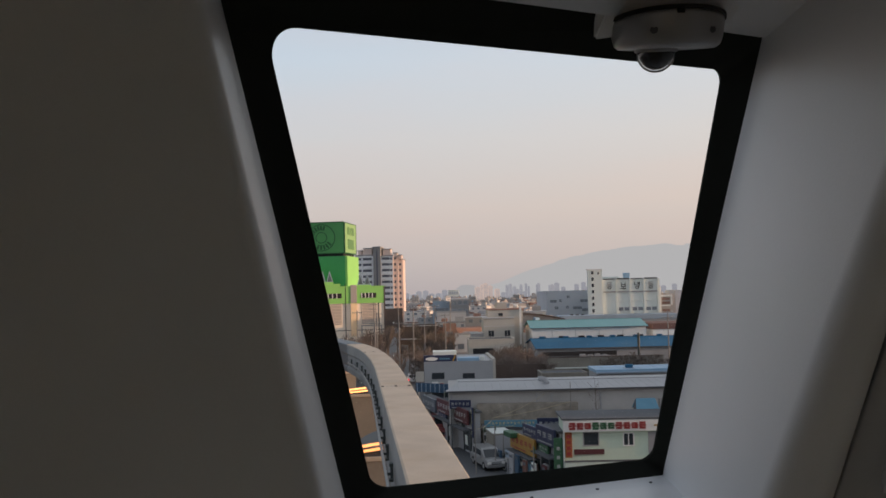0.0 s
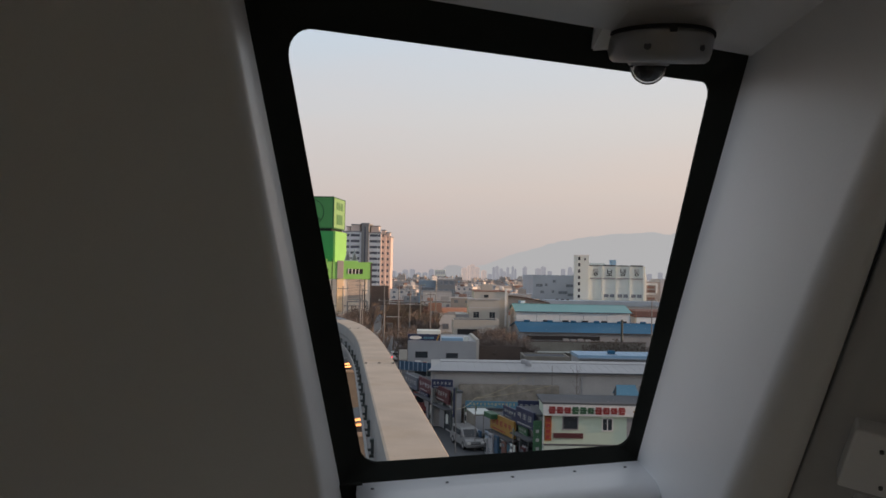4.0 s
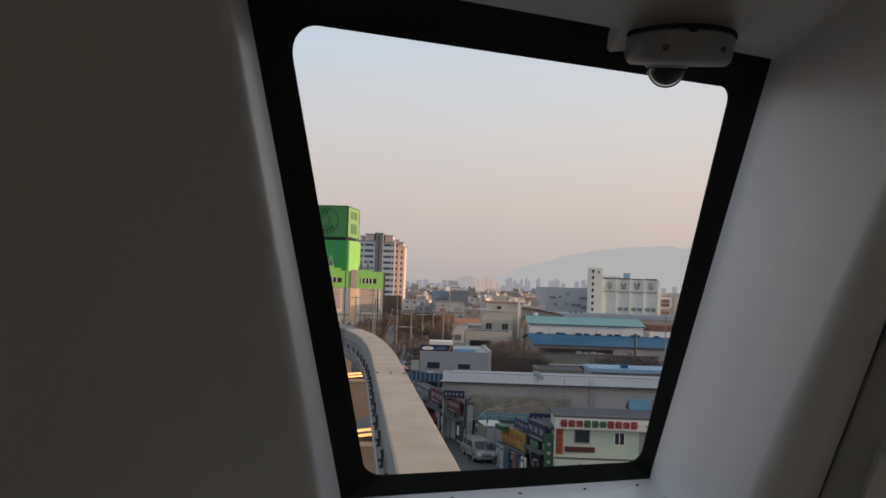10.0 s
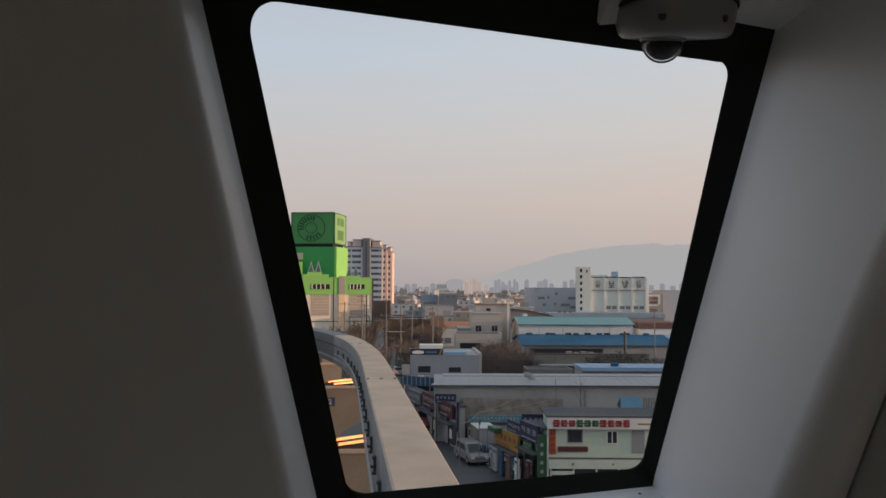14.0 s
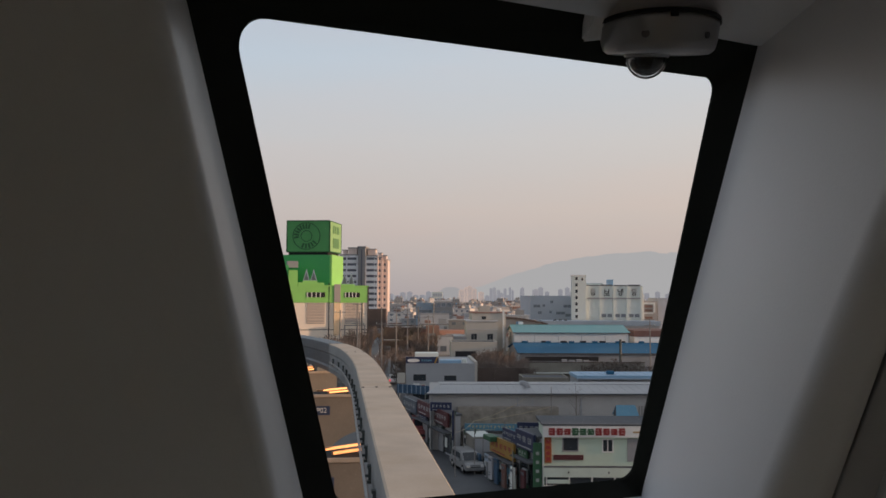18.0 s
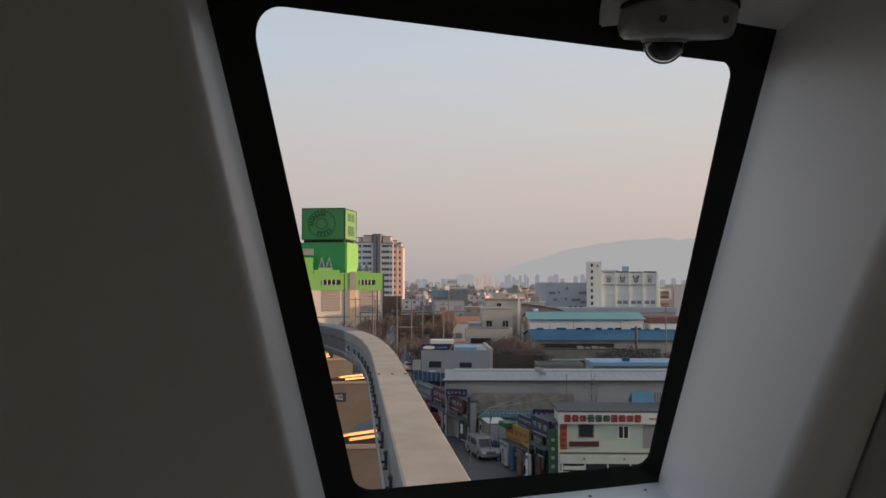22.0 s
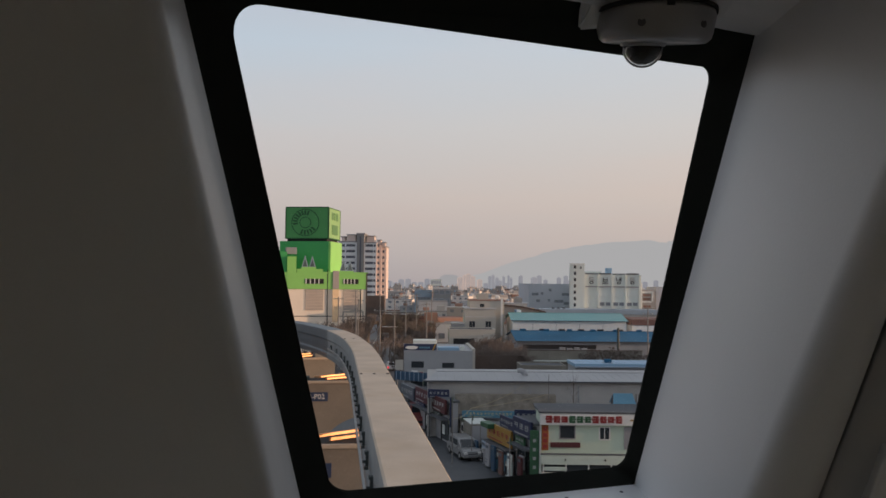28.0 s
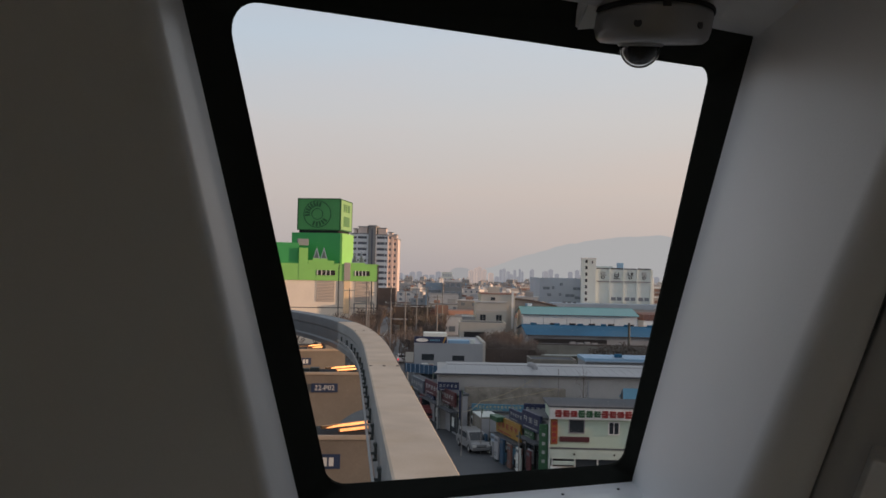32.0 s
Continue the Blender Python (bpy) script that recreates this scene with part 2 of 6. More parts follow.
M = dict(
    cabin=mat("cabin_plastic", (0.735, 0.735, 0.74), 0.38, vary=0.03, scale=4, bump=0.05, fine=300),
    cabin_dark=mat("cabin_plastic_grey", (0.46, 0.46, 0.46), 0.6, vary=0.04, scale=5, bump=0.05, fine=260),
    # lining and floor of the unseen car, toned to bounce warm light
    car_side=mat("warm_bounce_lining", (0.56, 0.53, 0.43), 0.6, vary=0.05, scale=3, fine=120),
    car_floor=mat("warm_bounce_floor", (0.60, 0.55, 0.44), 0.6, vary=0.06, scale=2, fine=60),
    frit=mat("black_glass_border", (0.026, 0.028, 0.025), 0.8, vary=0.15, spec=0.1),
    rubber=mat("rubber", (0.012, 0.012, 0.013), 0.7, vary=0.2, scale=20),
    cam_white=mat("camera_housing", (0.33, 0.33, 0.335), 0.28, 0.35, vary=0.04, scale=12, spec=0.5),
    screw=mat("screw_steel", (0.10, 0.10, 0.105), 0.4, 0.6, vary=0.1),
    dome_black=mat("dome_black", (0.01, 0.01, 0.012), 0.08, spec=0.6),
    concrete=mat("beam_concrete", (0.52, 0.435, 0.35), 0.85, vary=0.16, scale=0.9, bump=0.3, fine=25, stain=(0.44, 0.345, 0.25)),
    # beam concrete darkened and cooled for the shade on its sides
    concrete_shade=mat("beam_shade_concrete", (0.29, 0.305, 0.31), 0.85, vary=0.12, scale=0.7, bump=0.25, fine=20, stain=(0.22, 0.235, 0.24)),
    pier=mat("pier_concrete", (0.235, 0.205, 0.172), 0.88, vary=0.2, scale=0.5, bump=0.25, fine=18, stain=(0.17, 0.14, 0.115)),
    steel_blue=mat("blue_grey_steel", (0.105, 0.13, 0.155), 0.5, 0.2, vary=0.12, scale=1),
    bracket=mat("bracket_steel", (0.065, 0.08, 0.08), 0.6, 0.2, vary=0.2),
    rail=mat("conductor_rail", (0.36, 0.37, 0.37), 0.55, 0.2, vary=0.1),
    # the low sun's orange put into the metal colour
    orange_bar=mat("sun_orange_metal", (0.85, 0.5, 0.27), 0.55, 1.0, vary=0.1, scale=4),
    plate=mat("plate_blue", (0.03, 0.05, 0.11), 0.5, vary=0.1),
    white=mat("white_paint", (0.74, 0.74, 0.72), 0.6, vary=0.06, scale=1.5),
    asphalt=mat("asphalt", (0.066, 0.071, 0.078), 0.55, vary=0.25, scale=0.35, bump=0.2, fine=6, stain=(0.085, 0.087, 0.092)),
    pavement=mat("pavement_blocks", (0.20, 0.185, 0.17), 0.9, vary=0.18, scale=0.5, fine=8),
    ground=mat("bare_ground", (0.13, 0.115, 0.10), 0.95, vary=0.3, scale=0.06, fine=1.2),
    line=mat("road_line", (0.62, 0.62, 0.60), 0.7, vary=0.15, scale=2),
    sign_green=mat("sign_green_panel", (0.085, 0.32, 0.10), 0.5, vary=0.08, scale=0.3, fine=2),
    green=mat("green_panel", (0.06, 0.37, 0.11), 0.5, vary=0.05, scale=0.3, fine=2),
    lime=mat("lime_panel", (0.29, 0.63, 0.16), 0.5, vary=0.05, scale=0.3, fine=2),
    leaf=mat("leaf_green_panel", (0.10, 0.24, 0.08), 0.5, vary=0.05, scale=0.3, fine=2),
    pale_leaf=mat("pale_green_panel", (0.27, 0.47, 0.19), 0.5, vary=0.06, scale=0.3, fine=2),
    green_mark=mat("dark_green_mark", (0.025, 0.115, 0.04), 0.5, vary=0.05),
    beige=mat("beige_cladding", (0.90, 0.775, 0.645), 0.8, vary=0.06, scale=0.2, fine=2),
    louver=mat("louvre_grey", (0.42, 0.37, 0.34), 0.7, vary=0.06),
    gold=mat("gold_panel", (0.95, 0.69, 0.43), 0.4, 0.12, vary=0.15, scale=0.5),
    dark=mat("dark_gap", (0.025, 0.025, 0.028), 0.8, vary=0.1),
    glass=mat("dark_window", (0.035, 0.042, 0.05), 0.12, vary=0.1, spec=0.5),
    apt=mat("apartment_white", (0.80, 0.82, 0.85), 0.8, vary=0.06, scale=0.1, fine=1),
    apt_grey=mat("apartment_grey", (0.30, 0.30, 0.31), 0.8, vary=0.06, scale=0.1, fine=1),
    # apartment wall with the low sun's pink put into the colour
    apt_sun=mat("apartment_sun_pink", (0.74, 0.60, 0.54), 0.8, vary=0.06, scale=0.1, fine=1),
    apt_window=mat("apartment_window", (0.11, 0.12, 0.15), 0.25, vary=0.2, scale=0.4),
    # distance haze put into the pale pane colour
    far_window=mat("haze_pale_window", (0.20, 0.22, 0.25), 0.3, vary=0.15, scale=0.3),
    pale_yellow=mat("pale_yellow_lettering", (0.48, 0.47, 0.30), 0.6, vary=0.15, scale=4),
    sign_white=mat("sign_lettering", (0.34, 0.35, 0.345), 0.6, vary=0.2, scale=4),
    shedwall=mat("pale_shed_wall", (0.42, 0.41, 0.40), 0.75, vary=0.12, scale=0.35, fine=6, stain=(0.33, 0.32, 0.31)),
    yardwall=mat("yard_wall_render", (0.25, 0.235, 0.205), 0.9, vary=0.2, scale=0.5, fine=6, stain=(0.18, 0.165, 0.14)),
    vine=mat("vine_covered_wall", (0.30, 0.27, 0.23), 0.95, vary=0.35, scale=1.6, fine=14, stain=(0.22, 0.20, 0.165)),
    market=mat("market_hall_brown", (0.11, 0.085, 0.075), 0.9, vary=0.2, scale=0.3, fine=3),
    cold=mat("cold_store_white", (0.67, 0.71, 0.68), 0.75, vary=0.05, scale=0.12, fine=1.5, stain=(0.58, 0.625, 0.59)),
    bluegrey=mat("blue_grey_cladding", (0.47, 0.50, 0.55), 0.7, vary=0.08, scale=0.1, fine=1),
    slate=mat("slate_blue_roof", (0.30, 0.375, 0.46), 0.6, vary=0.1, scale=0.2, fine=2, stain=(0.24, 0.31, 0.385)),
    teal=mat("teal_roof", (0.16, 0.36, 0.37), 0.5, vary=0.08, scale=0.15, fine=2, stain=(0.20, 0.36, 0.37)),
    blue=mat("blue_roof", (0.026, 0.12, 0.225), 0.8, vary=0.18, scale=0.15, fine=2, stain=(0.055, 0.145, 0.23), spec=0.2),
    skyblue=mat("pale_blue_roof", (0.27, 0.43, 0.59), 0.5, vary=0.12, scale=0.3, fine=3, stain=(0.28, 0.45, 0.62)),
    zinc=mat("pale_metal_roof", (0.345, 0.35, 0.365), 0.5, 0.1, vary=0.07, scale=0.25, fine=3, stain=(0.29, 0.295, 0.31)),
    zincwall=mat("grey_metal_wall", (0.33, 0.335, 0.35), 0.7, vary=0.09, scale=0.4, fine=5, stain=(0.26, 0.265, 0.27)),
    greywall=mat("grey_wall", (0.37, 0.38, 0.40), 0.8, vary=0.07, scale=0.3, fine=4, stain=(0.30, 0.31, 0.325)),
    cream=mat("cream_wall", (0.50, 0.47, 0.42), 0.85, vary=0.08, scale=0.3, fine=4, stain=(0.40, 0.37, 0.33)),
    mint=mat("mint_wall", (0.555, 0.655, 0.545), 0.8, vary=0.06, scale=0.6, fine=6, stain=(0.51, 0.58, 0.49)),
    mint_pale=mat("pale_mint_board", (0.58, 0.64, 0.56), 0.7, vary=0.08, scale=0.8, fine=8, stain=(0.48, 0.54, 0.46)),
    brick=mat("red_brown_brick", (0.17, 0.095, 0.08), 0.9, vary=0.15, scale=0.5, fine=8),
    roof_dark=mat("dark_roof", (0.10, 0.105, 0.115), 0.85, vary=0.15, scale=0.3, fine=4),
    terracotta=mat("orange_roof", (0.29, 0.175, 0.14), 0.85, vary=0.12, scale=0.3, fine=3, random_tint=0.2),
    house=mat("house_wall", (0.56, 0.515, 0.485), 0.85, vary=0.1, scale=0.2, fine=2, random_tint=0.45),
    house_grey=mat("house_wall_grey", (0.43, 0.425, 0.43), 0.85, vary=0.1, scale=0.2, fine=2, random_tint=0.45),
    house_roof=mat("house_roof", (0.43, 0.42, 0.42), 0.85, vary=0.12, scale=0.2, fine=2, random_tint=0.4),
    maroon=mat("maroon_sign", (0.085, 0.022, 0.026), 0.6, vary=0.12, scale=1),
    navy=mat("navy_sign", (0.024, 0.034, 0.085), 0.5, vary=0.12, scale=1),
    signblue=mat("blue_sign", (0.035, 0.085, 0.15), 0.5, vary=0.12, scale=1),
    cyan=mat("pale_blue_sign", (0.11, 0.26, 0.365), 0.5, vary=0.1, scale=1),
    yellow=mat("yellow_sign", (0.36, 0.215, 0.05), 0.5, vary=0.1, scale=1),
    red=mat("red_sign", (0.27, 0.035, 0.035), 0.5, vary=0.1, scale=1),
    orange=mat("orange_sign", (0.30, 0.10, 0.03), 0.5, vary=0.1, scale=1),
    signgreen=mat("green_sign", (0.035, 0.11, 0.055), 0.5, vary=0.1, scale=1),
    bark=mat("bark", (0.17, 0.14, 0.12), 0.95, vary=0.25, scale=3),
    twig=mat("twigs", (0.165, 0.135, 0.12), 0.95, vary=0.3, scale=1.5, random_tint=0.25),
    dry=mat("dry_scrub", (0.14, 0.11, 0.075), 0.95, vary=0.35, scale=0.5),
    pole=mat("concrete_pole", (0.25, 0.235, 0.225), 0.85, vary=0.1, scale=1),
    wire=mat("cable_black", (0.02, 0.02, 0.02), 0.7),
    cable_tan=mat("cable_tan", (0.42, 0.36, 0.24), 0.7),
    silver=mat("silver_car_paint", (0.29, 0.295, 0.30), 0.28, 0.4, vary=0.03, spec=0.6),
    car_dark=mat("dark_car_paint", (0.03, 0.032, 0.036), 0.25, 0.2, vary=0.03, spec=0.6),
    car_white=mat("white_car_paint", (0.66, 0.66, 0.65), 0.3, vary=0.03, spec=0.6),
    truck_red=mat("dusty_red_paint", (0.24, 0.07, 0.07), 0.5, vary=0.08),
    tail=glow("tail_light", (0.9, 0.04, 0.05), 2.0),
    led=glow("led_violet", (0.30, 0.10, 0.85), 1.6),
    # hills glow so that their colour carries the haze
    hill=glow("haze_glow_hill", (0.405, 0.398, 0.405), 1.0, 0.0),
    spur=glow("haze_glow_spur", (0.345, 0.335, 0.345), 1.0, 0.0),
    # far towers: haze and pink sunlight given by emission colours
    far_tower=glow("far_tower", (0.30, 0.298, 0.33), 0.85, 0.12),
    far_pink=glow("far_tower_sun_glow", (0.50, 0.39, 0.35), 0.85, 0.12),
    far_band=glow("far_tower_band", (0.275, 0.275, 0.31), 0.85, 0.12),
)


M["frit"].node_tree.nodes["Principled BSDF"].inputs["IOR"].default_value = 1.03


# ---- building blocks ----
def part(name, bm, material, parent=None, label=""):
    me = bpy.data.meshes.new(name)
    bm.to_mesh(me)
    bm.free()
    me.materials.append(material)
    ob = new(name, me)
    if parent:
        ob.parent = parent
    if label:
        ob["label"] = label
    return ob


def thing(name, label, category, m=None, group="", kind=""):
    ob = new(name)
    ob.empty_display_size = 0.1
    if m:
        ob.matrix_basis = m
    return tagged(ob, label, category, group, kind)


def box(bm, x0, x1, y0, y1, z0, z1, bevel=0.0):
    r = bmesh.ops.create_cube(bm, size=1.0)
    for v in r["verts"]:
        v.co = Vector(((x0 + x1) / 2 + v.co.x * (x1 - x0), (y0 + y1) / 2 + v.co.y * (y1 - y0), (z0 + z1) / 2 + v.co.z * (z1 - z0)))
    if bevel:
        es = list({e for v in r["verts"] for e in v.link_edges})
        bmesh.ops.bevel(bm, geom=es, offset=bevel, segments=2, affect="EDGES", profile=0.5)


def boxes(*rows, bevel=0.0):
    bm = bmesh.new()
    for r in rows:
        box(bm, *r, bevel=bevel)
    return bm


def tube(bm, a, b, ra, rb=None, seg=8):
    rb = ra if rb is None else rb
    a, b = Vector(a), Vector(b)
    q = (b - a).to_track_quat("Z", "Y")
    lo, hi = [], []
    for i in range(seg):
        c = Vector((math.cos(2 * math.pi * i / seg), math.sin(2 * math.pi * i / seg), 0))
        lo.append(bm.verts.new(a + q @ (c * ra)))
        hi.append(bm.verts.new(b + q @ (c * rb)))
    for i in range(seg):
        j = (i + 1) % seg
        bm.faces.new((lo[i], lo[j], hi[j], hi[i]))
    bm.faces.new(lo[::-1])
    bm.faces.new(hi)


def prism(outline, y0, y1):
    """A plate with an outline in x and z, from y0 to y1."""
    bm = bmesh.new()
    a = [bm.verts.new((x, y0, z)) for x, z in outline]
    b = [bm.verts.new((x, y1, z)) for x, z in outline]
    n = len(a)
    bm.faces.new(a)
    bm.faces.new(b[::-1])
    for i in range(n):
        bm.faces.new((a[i], b[i], b[(i + 1) % n], a[(i + 1) % n]))
    bmesh.ops.recalc_face_normals(bm, faces=bm.faces)
    return bm


def loft(rings, closed=False):
    """A skin through rings of points, each as long as the next."""
    bm = bmesh.new()
    vs = [[bm.verts.new(p) for p in r] for r in rings]
    n = len(vs[0])
    for a, b in zip(vs, vs[1:]):
        for i in range(n if closed else n - 1):
            j = (i + 1) % n
            bm.faces.new((a[i], a[j], b[j], b[i]))
    return bm


def smooth(ob):
    for p in ob.data.polygons:
        p.use_smooth = True
    return ob


def lettering(text, size, material, parent, m, name="lettering"):
    cu = bpy.data.curves.new(name, "FONT")
    cu.body, cu.size, cu.extrude = text, size, 0.004
    cu.align_x, cu.align_y = "CENTER", "CENTER"
    tmp = bpy.data.objects.new(name, cu)
    scene.collection.objects.link(tmp)
    me = bpy.data.meshes.new_from_object(tmp.evaluated_get(bpy.context.evaluated_depsgraph_get()))
    bpy.data.objects.remove(tmp)
    me.materials.clear()
    me.materials.append(material)
    ob = new(name, me)
    ob.parent = parent
    ob.matrix_basis = m
    return ob


def window(parent, x0, x1, z0, z1, y, frame_mat="white", bars=1, name="window", pane="glass"):
    """A framed window on a face that looks towards -y."""
    f = 0.07
    bm = boxes((x0 - f, x1 + f, y - 0.07, y + 0.02, z1, z1 + f), (x0 - f, x1 + f, y - 0.09, y + 0.02, z0 - f, z0), (x0 - f, x0, y - 0.07, y + 0.02, z0, z1), (x1, x1 + f, y - 0.07, y + 0.02, z0, z1))
    for i in range(1, bars + 1):
        c = x0 + (x1 - x0) * i / (bars + 1)
        box(bm, c - 0.03, c + 0.03, y - 0.06, y + 0.01, z0, z1)
    w = part(name, bm, M[frame_mat], parent)
    part("pane", boxes((x0, x1, y - 0.03, y - 0.012, z0, z1)), M[pane], w)
    return w


def sign(parent, x0, x1, z0, z1, y, material, bars="sign_white", glyphs=5, depth=0.12, name="sign", margin=0.22):
    """A sign box on a -y face, its writing as plain bars."""
    s = part(name, boxes((x0, x1, y - depth, y, z0, z1), bevel=0.015), M[material], parent)
    if glyphs:
        h, w = z1 - z0, (x1 - x0) * 0.88 / glyphs
        bm = bmesh.new()
        rs = random.Random(int(x1 * 100) + glyphs * 7)
        for i in range(glyphs):
            c = x0 + (x1 - x0) * 0.06 + w * (i + 0.5)
            zm, k = (z0 + z1) / 2 + h * 0.06, h * (0.5 - margin) * 0.56
            a, b = c - w * 0.32, c + w * rs.uniform(0.22, 0.33)
            rows = ((0.55, 0.95), (-0.2, 0.2), (-0.95, -0.6))
            for lo, hi in rows[: rs.choice((2, 3, 3))]:
                box(bm, a, b, y - depth - 0.02, y - depth + 0.01, zm + k * lo, zm + k * hi)
            u = a + (b - a) * rs.choice((0.1, 0.45, 0.75))
            box(bm, u, u + w * 0.12, y - depth - 0.019, y - depth + 0.01, zm - k * 0.9, zm + k * 0.9)
        box(bm, x0 + (x1 - x0) * 0.1, x0 + (x1 - x0) * rs.uniform(0.55, 0.9), y - depth - 0.018, y - depth + 0.01, z0 + h * 0.1, z0 + h * 0.17)
        part("writing_bars", bm, M[bars], s)
    return s


# ---- the ground and the roads ----
bm = bmesh.new()
bmesh.ops.create_grid(bm, x_segments=2, y_segments=2, size=4800)
ground = tagged(part("ground", bm, M["ground"]), "bare brown-grey ground between roads and buildings", "ground", kind="structure")


def strip(name, material, centre, width, z, label, category):
    """A flat ribbon along a line of points."""
    left, right = [], []
    for i, p in enumerate(centre):
        a, b = Vector(centre[max(i - 1, 0)]), Vector(centre[min(i + 1, len(centre) - 1)])
        d = (b - a).normalized()
        s = Vector((d.y, -d.x)) * width / 2
        left.append((p[0] - s.x, p[1] - s.y))
        right.append((p[0] + s.x, p[1] + s.y))
    rings = [[(l[0], l[1], 0), (l[0], l[1], z), (r[0], r[1], z), (r[0], r[1], 0)] for l, r in zip(left, right)]
    return tagged(part(name, loft(rings), material), label, category, kind="structure")


def track(y0, y1, step=0.5):
    """The guideway's centre line: straight, an easing curve, then a tight bend to the left. Rows of x, y, heading, length."""
    x, y, h, s, out = 3.10, -20.0, radians(-5.85), -20.0, []
    while s < y1:
        if s >= y0:
            out.append((x, y, h, s))
        k = 0 if s < 28 else 1 / 147 if s < 37 else 1 / 58 if s < 44 else 1 / 52 if s < 62 else 1 / 60
        h -= k * step
        x += math.sin(h) * step
        y += math.cos(h) * step
        s += step
    return out


road_line = [(3.0, -60), (1.2, 20), (-1.0, 45), (-4.0, 90), (-6.5, 140), (-8.0, 190), (-8.5, 260), (-9, 420)]
strip("road", M["asphalt"], road_line, 21.0, 0.04, "worn dark asphalt city road under the guideway", "road")
strip("pavement", M["pavement"], [(x + 12.0 + (0 if y < 60 else 1), y) for x, y in road_line], 3.0, 0.18, "grey-brown block pavement behind a kerb", "pavement")
strip("pavement", M["pavement"], [(x - 12.0, y) for x, y in road_line], 3.0, 0.18, "grey-brown block pavement behind a kerb", "pavement")
bm = bmesh.new()
for off in (-7, -3.6, 3.6, 7):
    for (xa, ya), (xb, yb) in zip(road_line[1:], road_line[2:]):
        n = int((yb - ya) / 8)
        for i in range(n):
            if ya < 85:
                continue
            u, v = i / n, (i + 0.45) / n
            p, q = (xa + (xb - xa) * u + off, ya + (yb - ya) * u), (xa + (xb - xa) * v + off, ya + (yb - ya) * v)
            vs = [bm.verts.new((p[0] - 0.07, p[1], 0.048)), bm.verts.new((p[0] + 0.07, p[1], 0.048)), bm.verts.new((q[0] + 0.07, q[1], 0.048)), bm.verts.new((q[0] - 0.07, q[1], 0.048))]
            bm.faces.new(vs)
tagged(part("lane_marking", bm, M["line"]), "dashed white lane lines painted on the road", "road marking", kind="structure")

# ---- the guideway ----
guideway = thing("guideway_beam", "grey concrete monorail beam curving to the left, on piers", "guideway", kind="structure")


def beam_ring(p, off=0.0, half=0.425, top=BEAM_TOP, deep=1.4):
    x, y, h, s = p
    side = Vector((math.cos(h), -math.sin(h), 0))
    c = Vector((x, y, 0)) + side * off
    prof = [(-half, top - 0.03), (-half + 0.03, top), (half - 0.015, top), (half, top - 0.012), (half, top - 0.45), (half - 0.05, top - 0.55), (half - 0.05, top - deep + 0.32), (half, top - deep + 0.22), (half, top - deep), (-half, top - deep), (-half, top - deep + 0.22), (-half + 0.05, top - deep + 0.32), (-half + 0.05, top - 0.55), (-half, top - 0.45)]
    return [c + side * a + Vector((0, 0, b)) for a, b in prof]


def beam_span(name, s0, s1, material, parent, off=0.0, label=""):
    line = track(s0, s1)
    rings = [beam_ring(p, off) for p in line]
    for ring, p, k in ((rings[0], line[0], 0.012), (rings[-1], line[-1], -0.012)):
        for v in ring:
            v += Vector((math.sin(p[2]), math.cos(p[2]), 0)) * k
    bm = loft(rings, closed=True)
    bm.verts.ensure_lookup_table()
    n = len(rings[0])
    bm.faces.new(bm.verts[:n])
    bm.faces.new(list(bm.verts[-n:])[::-1])
    bmesh.ops.recalc_face_normals(bm, faces=bm.faces)
    ob = part(name, bm, material, parent, label)
    # shade put into the colour of the upright faces
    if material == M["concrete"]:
        ob.data.materials.append(M["concrete_shade"])
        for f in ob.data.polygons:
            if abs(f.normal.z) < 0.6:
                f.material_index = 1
    return ob


JOINTS = (-8.0, 7.5, 22.5, 36.5, 43.0)
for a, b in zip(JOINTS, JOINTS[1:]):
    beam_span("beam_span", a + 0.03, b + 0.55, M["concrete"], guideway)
beam_span("beam_span", 43.45, 96, M["steel_blue"], guideway, label="blue-grey steel beam span")
# dark pads of the expansion joints
for s in JOINTS[2:]:
    p = track(s + 0.49, s + 1.1)[0]
    side = Vector((math.cos(p[2]), -math.sin(p[2]), 0))
    for k in (-0.36, 0.0, 0.36):
        c = Vector((p[0], p[1], BEAM_TOP)) + side * k
        o = part("joint_pad", boxes((-0.035, 0.035, -0.08, 0.08, -0.02, 0.012)), M["dark"], guideway)
        o.matrix_basis = Matrix.Translation(c) @ Matrix.Rotation(-p[2], 4, "Z")
# power rail and its brackets on the left face
for zz in (-0.86,):
    rings = []
    for p in track(-6, 43):
        side = Vector((math.cos(p[2]), -math.sin(p[2]), 0))
        c = Vector((p[0], p[1], BEAM_TOP + zz)) - side * 0.47
        rings.append([c + side * a + Vector((0, 0, b)) for a, b in ((-0.10, -0.035), (-0.055, -0.035), (-0.055, 0.035), (-0.10, 0.035))])
    part("power_rail", loft(rings, closed=True), M["rail"], guideway)
bracket_mesh = None
